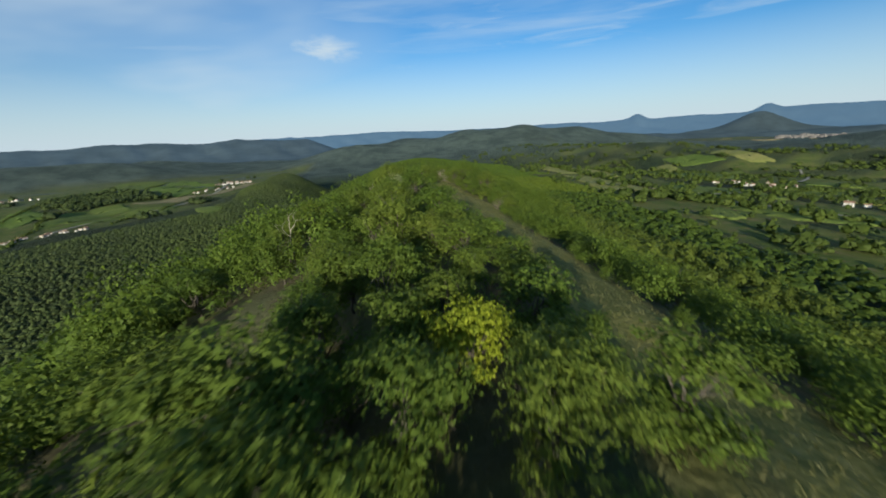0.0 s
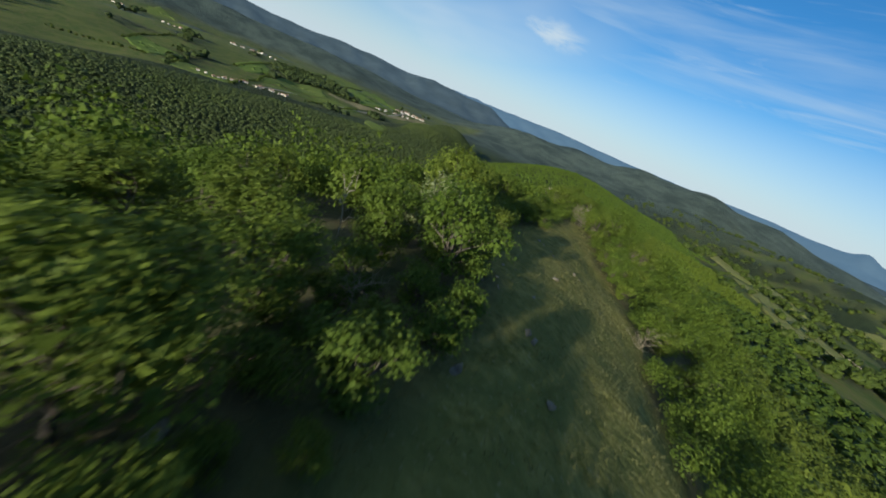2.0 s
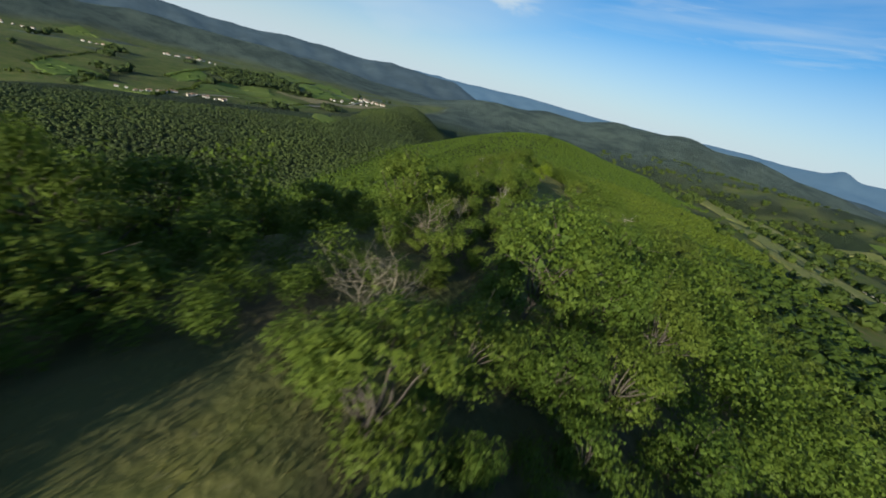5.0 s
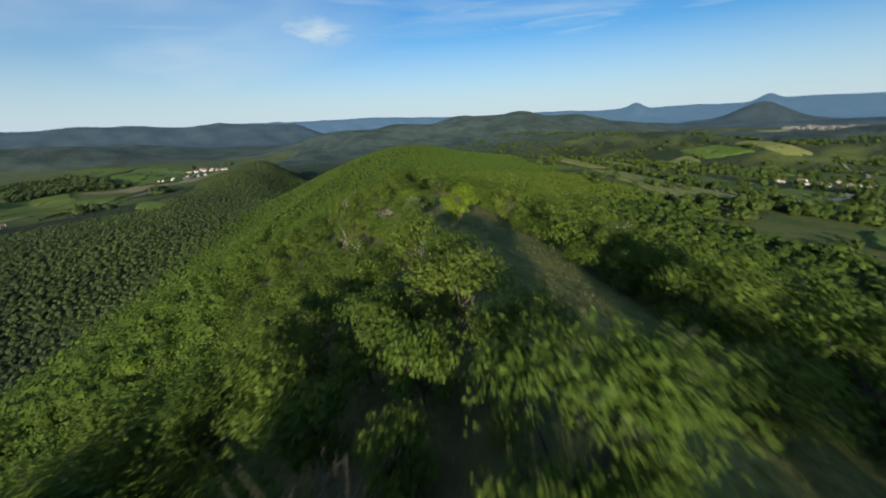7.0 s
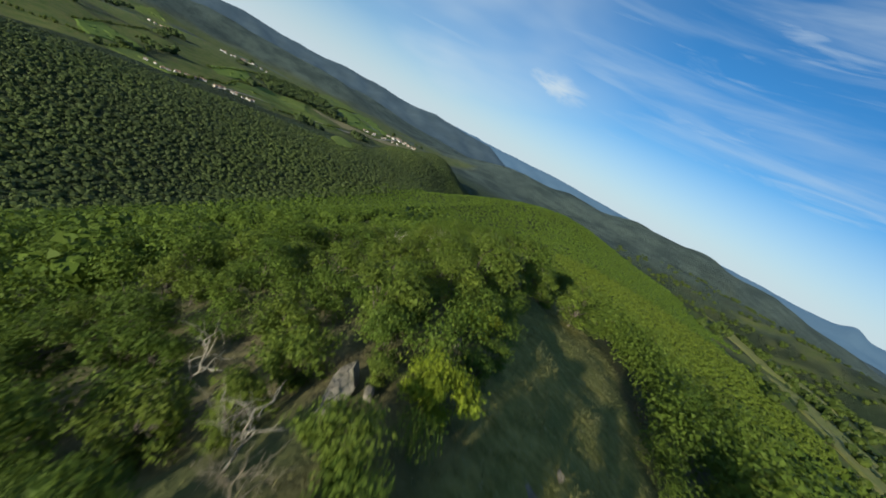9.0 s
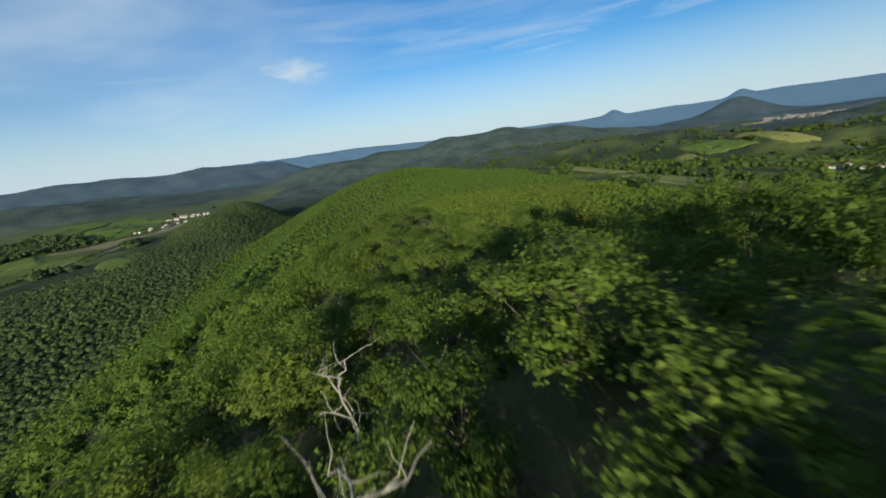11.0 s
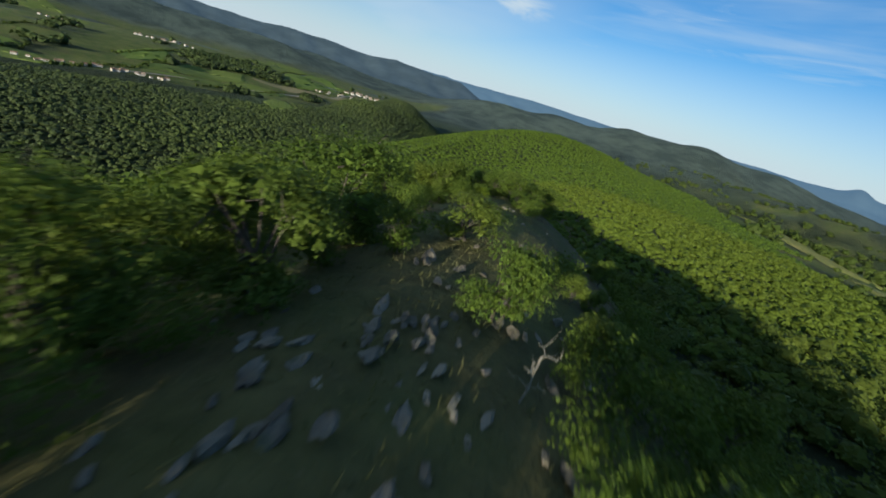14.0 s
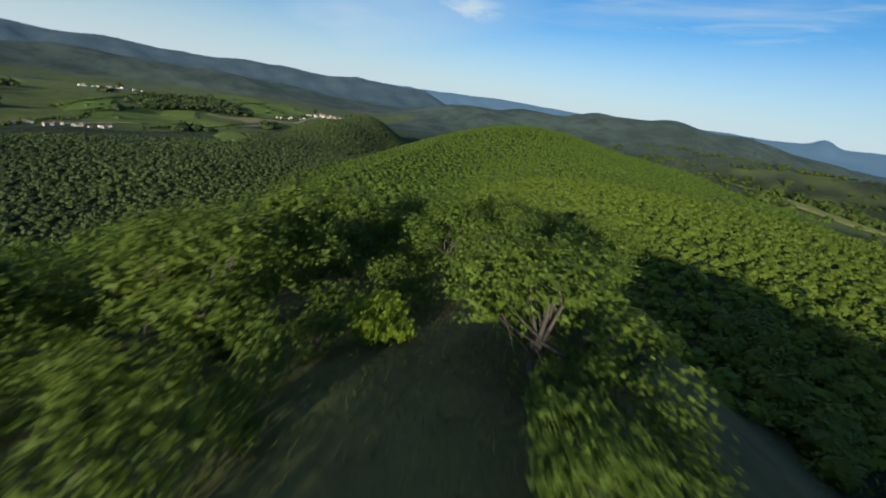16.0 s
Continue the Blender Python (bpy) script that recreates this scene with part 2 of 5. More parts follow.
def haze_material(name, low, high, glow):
    """Ranges many kilometres off; the blue air before them is a glow of the surface."""
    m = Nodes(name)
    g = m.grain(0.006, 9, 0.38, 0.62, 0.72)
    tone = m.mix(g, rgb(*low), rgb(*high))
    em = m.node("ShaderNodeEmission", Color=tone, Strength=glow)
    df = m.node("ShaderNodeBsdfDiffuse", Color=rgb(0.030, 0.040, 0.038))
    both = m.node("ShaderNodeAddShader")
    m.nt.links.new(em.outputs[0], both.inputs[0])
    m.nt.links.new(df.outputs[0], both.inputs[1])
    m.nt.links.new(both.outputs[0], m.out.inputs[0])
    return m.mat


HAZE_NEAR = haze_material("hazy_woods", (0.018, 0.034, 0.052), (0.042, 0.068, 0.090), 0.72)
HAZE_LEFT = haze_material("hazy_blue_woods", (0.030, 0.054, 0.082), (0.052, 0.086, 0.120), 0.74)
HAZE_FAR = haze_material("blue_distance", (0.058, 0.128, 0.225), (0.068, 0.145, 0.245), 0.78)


# ---- the lie of the land ----
def smooth_line(y, ys, vs):
    """A smooth line through a few heights or offsets along the ridge."""
    y = np.asarray(y, float)
    return sum(np.interp(y + d, ys, vs) * w for d, w in ((-12, .15), (-6, .22), (0, .26), (6, .22), (12, .15)))


def crest_x(y):
    return smooth_line(y, (-300, 0, 45, 75, 102, 118, 150, 187, 240, 480, 600), (6, 2.0, 1.6, 6.5, 7.5, 5.0, 2.5, 2.6, 2, 8, 30))


def crest_z(y):
    return smooth_line(y, (-900, -300, 0, 15, 30, 40, 50, 62, 75, 100, 116, 134, 152, 172, 190, 206, 240, 300, 370, 430, 490, 560, 660, 900),
                       (-90, -10, -4.6, -5.0, -5.9, -6.4, -7.1, -8.0, -8.5, -10.0, -11.5, -13.8, -16.9, -18.9, -21.4, -24.2, -39, -60, -56, -39, -27.5, -38, -75, -125))


def left_grade(y):
    """How steeply the left flank falls beside the crest: a broad shoulder first, then a steep face, then a shoulder again."""
    return smooth_line(y, (-60, 0, 15, 30, 48, 68, 84, 98, 116, 126, 150, 162, 172, 185, 200, 230, 300), (0.55, 0.50, 0.42, 0.27, 0.28, 0.30, 0.58, 0.72, 0.70, 0.58, 0.58, 0.68, 0.58, 0.42, 0.30, 0.50, 0.56))


def step01(v, a, b):
    t = np.clip((v - a) / (b - a), 0, 1)
    return t * t * (3 - 2 * t)


def soft_max(a, b, k):
    m = np.maximum(a, b)
    return m + k * np.log(np.exp((a - m) / k) + np.exp((b - m) / k))


def ripple(x, y, size, seed):
    """Uneven ground from a few crossed waves."""
    r = np.random.RandomState(seed)
    out = 0
    for n in range(7):
        a, p, f = r.uniform(0, 6.28), r.uniform(0, 6.28), r.uniform(0.6, 1.7) / size
        out = out + np.sin((x * math.cos(a) + y * math.sin(a)) * f * 6.28 + p)
    return out / 4


# hills beyond the ridge: bearing to the right of +y, distance, top, half-width across, half-width along the bearing
HILLS_LEFT = ((-50, 600, -101, 160, 110), (-51, 410, -87, 130, 120), (-37, 430, -82, 120, 120), (-30, 480, -81, 100, 110), (-24, 640, -70, 80, 110), (-20.5, 760, -64, 60, 110),
              (-40, 1850, -46, 260, 160), (-52, 1850, -30, 330, 160), (-34, 2300, -62, 300, 200), (-64, 1750, -36, 300, 200), (-66, 420, -86, 140, 110))
HILLS_RIGHT = ((17, 1800, 26, 230, 300), (9, 1900, 16, 240, 300), (24, 2000, 6, 260, 280), (0, 1900, -14, 260, 260), (-8, 1800, -32, 260, 260), (29, 2100, -34, 260, 240),
               (27, 1150, -50, 200, 130), (37, 1050, -46, 170, 120), (19, 1250, -52, 220, 140), (46, 900, -58, 140, 130), (56, 1000, -60, 200, 150), (60, 1700, -40, 300, 160))


def height(x, y, fine=True):
    """The ground's height, bare of plants."""
    x, y = np.asarray(x, float), np.asarray(y, float)
    u, cz = x - crest_x(y), crest_z(y)
    dome = np.exp(-((y - 490) / 120) ** 2)
    bend = 2 + 45 * dome
    run = np.sqrt(np.maximum(-u, 0) ** 2 + bend ** 2) - bend
    left = cz + 0.1 - (0.56 - 0.10 * dome) * run - (left_grade(y) - 0.56) * (1 - dome) * 24 * np.tanh(run / 24) * np.clip(1.6 - run / 90, 0, 1)
    left = left - 1.5 * step01(-u, 1.2, 4.5) * step01(y, 92, 101) * (1 - step01(y, 110, 118))
    right = cz - 0.32 * np.maximum(u - 3, 0) - 0.16 * np.clip(u - 7, 0, 45) - 0.03 * np.clip(u, 0, 4) ** 2
    right = right * (1 - dome) + dome * (cz - 0.40 * (np.sqrt(np.maximum(u, 0) ** 2 + bend ** 2) - bend))
    right = right - 0.26 * np.clip(u - 4.5, 0, 60) * np.clip((y - 146) / 20, 0, 1) * np.clip((330 - y) / 60, 0, 1)
    right = right - 0.10 * np.clip(u, 0, 3) - 0.05 * np.clip(u - 6, 0, 40) * np.clip((80 - y) / 30, 0, 1)
    right = right + 4.6 * np.exp(-((x - 23) / 14) ** 2 - ((y - 145) / 26) ** 2)
    # the left flank runs on as one even slope below the saddle, as far as the dome
    brim = np.interp(y, (90, 150, 180, 200, 240, 300, 370, 430, 520, 600), (-220, -60, -40, -35, -46, -57, -56, -46, -60, -220))
    left = soft_max(left, np.minimum(-15.2 + 0.563 * x, brim), 2.0)
    ridge = np.where(u < 0, left, right)
    fade = 1 / (1 + np.exp(-(x + 40) / 25))
    plateau = -31 - 0.098 * np.maximum(x, 0) - 0.16 * np.maximum(y - 470 - 0.1 * x, 0)
    plateau = np.maximum(plateau, -100)
    valley = -111 + 6 * ripple(x, y, 900, 3) * np.clip((np.hypot(x, y - 95) - 500) / 800, 0, 1)
    base = valley * (1 - fade) + plateau * fade
    z = soft_max(ridge, base, 4.0)
    az, d = np.degrees(np.arctan2(x, y - 95)), np.hypot(x, y - 95)
    for b, far, top, across, deep in HILLS_LEFT + HILLS_RIGHT:
        wave = np.exp(-((np.radians(az - b) * far) / across) ** 2 - ((d - far) / deep) ** 2)
        z = np.maximum(z, z + np.maximum(top + 112, 0) * wave * np.clip((top - z) / (top + 112), 0, 1))
    z = z + np.clip((d - 250) / 500, 0, 1) * 3.5 * ripple(x, y, 170, 5)
    if fine:
        z = z + 0.16 * ripple(x, y, 7, 1) + 0.06 * ripple(x, y, 2.2, 2)
    return z

# ---- building helpers ----
def mesh_of(name, verts, faces, material, smooth=False):
    """A mesh from arrays; faces all of one size."""
    verts, faces = np.asarray(verts, np.float32), np.asarray(faces, np.int32)
    me = bpy.data.meshes.new(name)
    me.vertices.add(len(verts))
    me.vertices.foreach_set("co", verts.ravel())
    size = faces.shape[1]
    me.loops.add(faces.size)
    me.loops.foreach_set("vertex_index", faces.ravel())
    me.polygons.add(len(faces))
    me.polygons.foreach_set("loop_start", np.arange(0, faces.size, size, dtype=np.int32))
    me.polygons.foreach_set("use_smooth", np.full(len(faces), smooth))
    me.materials.append(material)
    me.update(calc_edges=True)
    return me


def part_of(name, me, parent, label=""):
    ob = new(name, me)
    ob.parent = parent
    return tagged(ob, label) if label else ob


def part(name, bm, material, parent, label=""):
    me = bpy.data.meshes.new(name)
    bm.to_mesh(me)
    bm.free()
    me.materials.append(material)
    return part_of(name, me, parent, label)


def spread(lo, fine_lo, fine_hi, hi, step, grow):
    """Grid lines: even between fine_lo and fine_hi, ever wider beyond."""
    mid = list(np.arange(fine_lo, fine_hi + step / 2, step))
    for end, sign in ((hi, 1), (lo, -1)):
        d, at, more = step, mid[-1] if sign > 0 else mid[0], []
        while (end - at) * sign > 0:
            d *= grow
            at += sign * d
            more.append(at)
        mid = mid + more if sign > 0 else more[::-1] + mid
    return np.array(mid)


# the open grassy strip: along the ridge, its left and its right edge
STRIP_Y = (-60, 0, 18, 23, 27, 34, 40, 45, 50, 55, 62, 65, 70, 74, 80, 86, 92, 97, 104, 112, 120, 127, 132, 138, 146, 156, 164, 170, 183, 188, 192, 196)
STRIP_LEFT = (6, 4.9, 3.9, 3, 1.4, 2, 0.4, 0.1, 0.4, 2.2, 4.3, 5.6, 9.2, 8.8, 8.4, 8.4, 7.4, 6.8, 6.4, 6.7, 6.5, 6.5, 8.4, 8.6, 7.7, 3.6, 1.2, 0.2, -0.8, -0.2, 1, 1.4)
STRIP_RIGHT = (10, 10.4, 10.2, 10.2, 10.4, 10.4, 10.4, 10.1, 9.6, 7.6, 6.1, 5.8, 9.4, 12.5, 14.8, 15.4, 15.2, 14.2, 14, 13.4, 13.2, 13.6, 13.4, 11.4, 8.3, 4.6, 5, 5.4, 5, 3.4, 1.4, 1.6)


def strip_middle(y):
    return (np.interp(y, STRIP_Y, STRIP_LEFT) + np.interp(y, STRIP_Y, STRIP_RIGHT)) / 2


def strip_half(y):
    return (np.interp(y, STRIP_Y, STRIP_RIGHT) - np.interp(y, STRIP_Y, STRIP_LEFT)) / 2


# ---- ground ----
def build_ground():
    xs = spread(-4800, -22, 30, 4800, 0.9, 1.06)
    ys = spread(-2600, -10, 212, 4900, 1.05, 1.055)
    gx, gy = np.meshgrid(xs, ys)
    gz = height(gx, gy)
    n, k = len(xs), len(ys)
    idx = np.arange(n * k).reshape(k, n)
    faces = np.stack([idx[:-1, :-1], idx[:-1, 1:], idx[1:, 1:], idx[1:, :-1]], -1).reshape(-1, 4)
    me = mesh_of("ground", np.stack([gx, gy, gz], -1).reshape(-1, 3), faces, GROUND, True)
    d = np.hypot(gx, gy - 95)
    ragged = 0.9 * ripple(gx, gy, 5, 8) + 0.5 * ripple(gx, gy, 1.7, 9)
    grassy = 1 - step01(np.abs(gx - strip_middle(gy)) - strip_half(gy) + ragged * 0.6, -0.5, 0.8)
    grassy = grassy * step01(gy, -70, -30) * (1 - step01(gy, 192, 200))
    # less dry-grass colour to the north: stonier soil, and the crest's shade painted in
    grassy = grassy * (1 - 0.7 * step01(gy, 150, 162))
    crest = np.exp(-((gx - crest_x(gy)) / 3.5) ** 2) * (step01(gy, 74, 84) * (1 - step01(gy, 112, 122)) + step01(gy, 156, 166) * (1 - step01(gy, 188, 196)))
    grassy = np.maximum(grassy, 0.2 * crest)
    pasture = step01(gx + 14 * ripple(gx, gy, 60, 11), 96, 128) * (1 - step01(gy - 0.15 * gx, 560, 640)) * (1 - step01(d, 620, 900))
    pasture = pasture * step01(ripple(gx, gy, 130, 12) + 0.6, 0.0, 0.5)
    right = step01(np.degrees(np.arctan2(gx, gy - 95)), 14, 24) * step01(d, 420, 560) * (1 - step01(d, 1300, 1700))
    pasture = np.maximum(pasture, right * step01(ripple(gx, gy, 210, 14) + 0.6 * ripple(gx, gy, 60, 16), -0.05, 0.35))
    plain = step01(gx, 600, 1100) * step01(d, 2000, 2500) * step01(ripple(gx, gy, 500, 15), -0.2, 0.3)
    floor = step01(-gx, 370, 430) * step01(d, 460, 560) * (1 - step01(d, 1500, 1750)) * (1 - step01(ripple(gx, gy, 190, 51) + 0.5 * ripple(gx, gy, 70, 52), 0.4, 0.7))
    pasture = np.maximum(pasture, floor * (gz < -98))
    woods = np.maximum(step01(d, 200, 300), 0.85 * step01(np.abs(gx - crest_x(gy)), 15, 24)) * (1 - 0.85 * pasture)
    pasture = np.maximum(pasture, 0.7 * plain)
    woods = woods * (1 - 0.8 * plain)
    cover = me.attributes.new("cover", "FLOAT_COLOR", "POINT")
    cover.data.foreach_set("color", np.stack([grassy, pasture, woods, np.ones_like(woods)], -1).astype(np.float32).ravel())
    # how much of the painted haze tint the ground takes, by distance
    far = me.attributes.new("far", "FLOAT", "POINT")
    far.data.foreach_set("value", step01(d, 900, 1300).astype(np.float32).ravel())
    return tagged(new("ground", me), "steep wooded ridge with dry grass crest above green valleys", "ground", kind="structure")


build_ground()


# ---- ranges far off ----
def far_range(name, label, radius, lo, hi, level, bumps, material, foot=-112.0, deep=500.0, rough=0.06, seed=1):
    """A range along an arc; bumps: bearing, rise above level in degrees, half-width in degrees."""
    az = np.arange(lo, hi + 0.01, 0.25)
    el = np.full(len(az), level)
    for b, rise, wide in bumps:
        el = el + rise * np.exp(-((az - b) / wide) ** 2)
    el = el + rough * (np.interp(az, np.arange(lo - 1, hi + 2, 1.1), np.random.RandomState(seed).uniform(-1, 1, len(np.arange(lo - 1, hi + 2, 1.1)))) + 0.4 * np.random.RandomState(seed + 1).uniform(-1, 1, len(az)))
    ends = np.clip(np.minimum(az - lo, hi - az) / 5.0, 0, 1)
    top = (radius * np.tan(np.radians(el)) - 8) * ends + foot * (1 - ends)
    rows = []
    for f in np.linspace(-1, 0.35, 16):
        r = radius + f * deep
        lift = np.exp(-(f / 0.48) ** 2)
        z = foot + (top - foot) * lift + 60 * lift * (1 - lift) * ripple(az * 55 + f * 200, f * 900 + az * 8, 260, seed + 4)
        rows.append(np.stack([np.sin(np.radians(az)) * r, 95 + np.cos(np.radians(az)) * r, z], -1))
    v = np.array(rows)
    k, n = v.shape[:2]
    idx = np.arange(n * k).reshape(k, n)
    faces = np.stack([idx[:-1, :-1], idx[1:, :-1], idx[1:, 1:], idx[:-1, 1:]], -1).reshape(-1, 4)
    return tagged(new(name, mesh_of(name, v.reshape(-1, 3), faces, material, True)), label, "mountains", kind="structure")


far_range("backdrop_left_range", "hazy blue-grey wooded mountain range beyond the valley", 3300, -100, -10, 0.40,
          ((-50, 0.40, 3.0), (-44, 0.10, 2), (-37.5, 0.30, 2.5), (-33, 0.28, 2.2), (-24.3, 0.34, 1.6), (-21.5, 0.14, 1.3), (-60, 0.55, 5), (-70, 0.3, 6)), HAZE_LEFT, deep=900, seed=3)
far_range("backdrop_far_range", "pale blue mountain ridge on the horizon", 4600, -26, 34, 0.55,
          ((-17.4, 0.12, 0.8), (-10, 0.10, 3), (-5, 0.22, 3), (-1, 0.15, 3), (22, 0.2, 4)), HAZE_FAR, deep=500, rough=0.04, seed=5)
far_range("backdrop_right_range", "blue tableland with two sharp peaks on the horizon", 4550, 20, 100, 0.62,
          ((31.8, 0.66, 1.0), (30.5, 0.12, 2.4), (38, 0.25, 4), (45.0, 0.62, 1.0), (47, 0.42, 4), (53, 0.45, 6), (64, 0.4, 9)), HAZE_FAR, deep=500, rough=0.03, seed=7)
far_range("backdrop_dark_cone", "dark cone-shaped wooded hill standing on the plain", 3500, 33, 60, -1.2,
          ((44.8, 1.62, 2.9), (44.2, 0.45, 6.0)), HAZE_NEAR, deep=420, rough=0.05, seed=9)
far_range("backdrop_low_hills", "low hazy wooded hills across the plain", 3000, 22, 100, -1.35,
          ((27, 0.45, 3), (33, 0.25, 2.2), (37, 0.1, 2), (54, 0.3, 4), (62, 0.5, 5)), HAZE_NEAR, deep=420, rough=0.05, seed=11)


# ---- fields and roads ----
def drape(name, label, category, corners, material, lift=0.5, nx=22, ny=22, kind="structure"):
    a, b, c, d = (np.array(p, float) for p in corners)
    s, t = np.meshgrid(np.linspace(0, 1, nx), np.linspace(0, 1, ny))
    edge = 0.07 * ripple(s * 300 + a[0], t * 300 + a[1], 110, 21) + 0.03 * ripple(s * 300 + a[0], t * 300, 35, 22)
    s2, t2 = s + edge * np.sin(np.pi * t), t + edge * np.sin(np.pi * s)
    p = ((1 - s2) * (1 - t2))[..., None] * a + (s2 * (1 - t2))[..., None] * b + (s2 * t2)[..., None] * c + ((1 - s2) * t2)[..., None] * d
    rim = (s == 0) | (s == 1) | (t == 0) | (t == 1)
    z = height(p[..., 0], p[..., 1]) + np.where(rim, -1.0, lift)
    v = np.concatenate([p, z[..., None]], -1).reshape(-1, 3)
    idx = np.arange(nx * ny).reshape(ny, nx)
    faces = np.stack([idx[:-1, :-1], idx[:-1, 1:], idx[1:, 1:], idx[1:, :-1]], -1).reshape(-1, 4)
    return tagged(new(name, mesh_of(name, v, faces, material, True)), label, category, kind=kind)


def field(label, corners, material):
    return drape("field", label, "field", corners, material, 0.9)


GREEN_TEXT, TAN_TEXT, CROP_TEXT, PALE_TEXT = "mown green meadow in the valley", "dry yellowish pasture with scattered bushes", "bright green young crop field", "pale stubble field in the valley"
LEFT_FIELDS = (
    (GREEN_TEXT, FIELD_BRIGHT, ((-676, 435), (-757, 507), (-629, 499), (-553, 388))),
    (GREEN_TEXT, FIELD_GREEN, ((-513, 384), (-567, 448), (-475, 457), (-420, 398))),
    (GREEN_TEXT, FIELD_GREEN, ((-560, 565), (-655, 731), (-603, 813), (-530, 740))),
    (GREEN_TEXT, FIELD_GREEN, ((-552, 565), (-524, 740), (-467, 779), (-429, 649))),
    (CROP_TEXT, FIELD_BRIGHT, ((-690, 640), (-790, 800), (-668, 726), (-615, 600))),
    (GREEN_TEXT, FIELD_GREEN, ((-867, 1054), (-961, 1289), (-806, 1374), (-740, 1079))),
    (CROP_TEXT, FIELD_BRIGHT, ((-730, 1079), (-796, 1364), (-531, 1113), (-549, 894))),
    (PALE_TEXT, FIELD_PALE, ((-599, 815), (-556, 902), (-500, 961), (-491, 813))),
    (GREEN_TEXT, FIELD_GREEN, ((-1300, 905), (-1029, 830), (-1014, 799), (-1227, 799))),
    (PALE_TEXT, FIELD_PALE, ((-470, 830), (-440, 1207), (-490, 1115), (-500, 980))),
    (GREEN_TEXT, FIELD_GREEN, ((-284, 496), (-320, 560), (-250, 505), (-252, 472))),
)
RIGHT_FIELDS = (
    (TAN_TEXT, FIELD_TAN, ((150, 371), (175, 370), (184, 236), (133, 242))),
    (TAN_TEXT, FIELD_TAN, ((150, 520), (226, 470), (222, 380), (155, 385))),
    (GREEN_TEXT, FIELD_GREEN, ((226, 330), (283, 300), (278, 242), (190, 241))),
    (GREEN_TEXT, FIELD_GREEN, ((293, 284), (309, 258), (420, 326), (364, 327))),
    (GREEN_TEXT, FIELD_GREEN, ((170, 196), (173, 174), (151, 160), (140, 172))),
    (GREEN_TEXT, FIELD_GREEN, ((180, 205), (260, 190), (270, 140), (185, 165))),
    (TAN_TEXT, FIELD_TAN, ((596, 623), (640, 612), (652, 760), (606, 740))),
    (GREEN_TEXT, FIELD_BRIGHT, ((520, 690), (585, 660), (600, 760), (540, 790))),
    (TAN_TEXT, FIELD_TAN, ((430, 690), (505, 670), (525, 740), (440, 750))),
)
RIGHT_FIELDS += (
    (GREEN_TEXT, FIELD_GREEN, ((300, 430), (380, 400), (410, 470), (320, 500))),
    (CROP_TEXT, FIELD_BRIGHT, ((250, 540), (330, 520), (350, 570), (262, 600))),
    (GREEN_TEXT, FIELD_GREEN, ((430, 380), (500, 330), (540, 380), (470, 420))),
    (TAN_TEXT, FIELD_TAN, ((310, 240), (400, 190), (430, 240), (330, 270))),
    (GREEN_TEXT, FIELD_GREEN, ((430, 560), (520, 520), (560, 600), (470, 660))),
    (CROP_TEXT, FIELD_BRIGHT, ((66, 545), (112, 590), (150, 560), (96, 520))),
)
for text, mat, quad in LEFT_FIELDS + RIGHT_FIELDS:
    field(text, quad, mat)
for bearing, wide, far, deep in ((29.5, 2.6, 2330, 60), (33.5, 3.4, 2420, 40), (37.0, 2.4, 2300, 70), (41.5, 3.0, 2440, 50), (46.5, 3.2, 2250, 60), (52.0, 4.0, 2330, 60)):
    ring = [(math.sin(radians(bearing + s * wide / 2)) * r, 95 + math.cos(radians(bearing + s * wide / 2)) * r) for s, r in ((-1, far), (1, far + 20), (1, far + deep), (-1, far + deep))]
    field("long pale stubble field on the plain", ring, FIELD_PALE)


def in_fields(x, y):
    """True where a field of the valleys lies."""
    x, y = np.asarray(x, float), np.asarray(y, float)
    inside = np.zeros(x.shape, bool)
    for _, _, quad in LEFT_FIELDS + RIGHT_FIELDS:
        turn = [(bx - ax) * (y - ay) - (by - ay) * (x - ax) for (ax, ay), (bx, by) in zip(quad, quad[1:] + quad[:1])]
        inside |= np.all(np.array(turn) > 0, 0) | np.all(np.array(turn) < 0, 0)
    return inside


def road(points, wide):
    """A pale track draped over the ground."""
    pts = np.array(points, float)
    t = np.linspace(0, len(pts) - 1, 14 * (len(pts) - 1) + 1)
    line = np.stack([np.interp(t, range(len(pts)), pts[:, i]) for i in (0, 1)], -1)
    for _ in range(6):
        line[1:-1] = (line[:-2] + 2 * line[1:-1] + line[2:]) / 4
    way = np.gradient(line, axis=0)
    way /= np.linalg.norm(way, axis=1, keepdims=True)
    side = np.stack([-way[:, 1], way[:, 0]], -1) * wide / 2
    v = []
    for k in (-1, 0, 1):
        p = line + k * side
        v.append(np.concatenate([p, (height(p[:, 0], p[:, 1]) + 0.9)[:, None]], -1))
    v = np.stack(v, 1)
    idx = np.arange(v.shape[0] * 3).reshape(-1, 3)
    faces = np.stack([idx[:-1, :-1], idx[:-1, 1:], idx[1:, 1:], idx[1:, :-1]], -1).reshape(-1, 4)
    return tagged(new("road", mesh_of("road", v.reshape(-1, 3), faces, ROAD_PALE)), "narrow pale gravel road between the fields", "road", kind="structure")


for pts, wide in ((((397, 361), (450, 405), (509, 444), (570, 500), (633, 569)), 3), (((193, 231), (202, 219), (211, 207), (240, 170)), 3.5),
                  (((-470, 480), (-500, 640), (-470, 800), (-500, 1000), (-560, 1180)), 6), (((197, 250), (240, 262), (300, 300)), 4)):
    road(pts, wide)


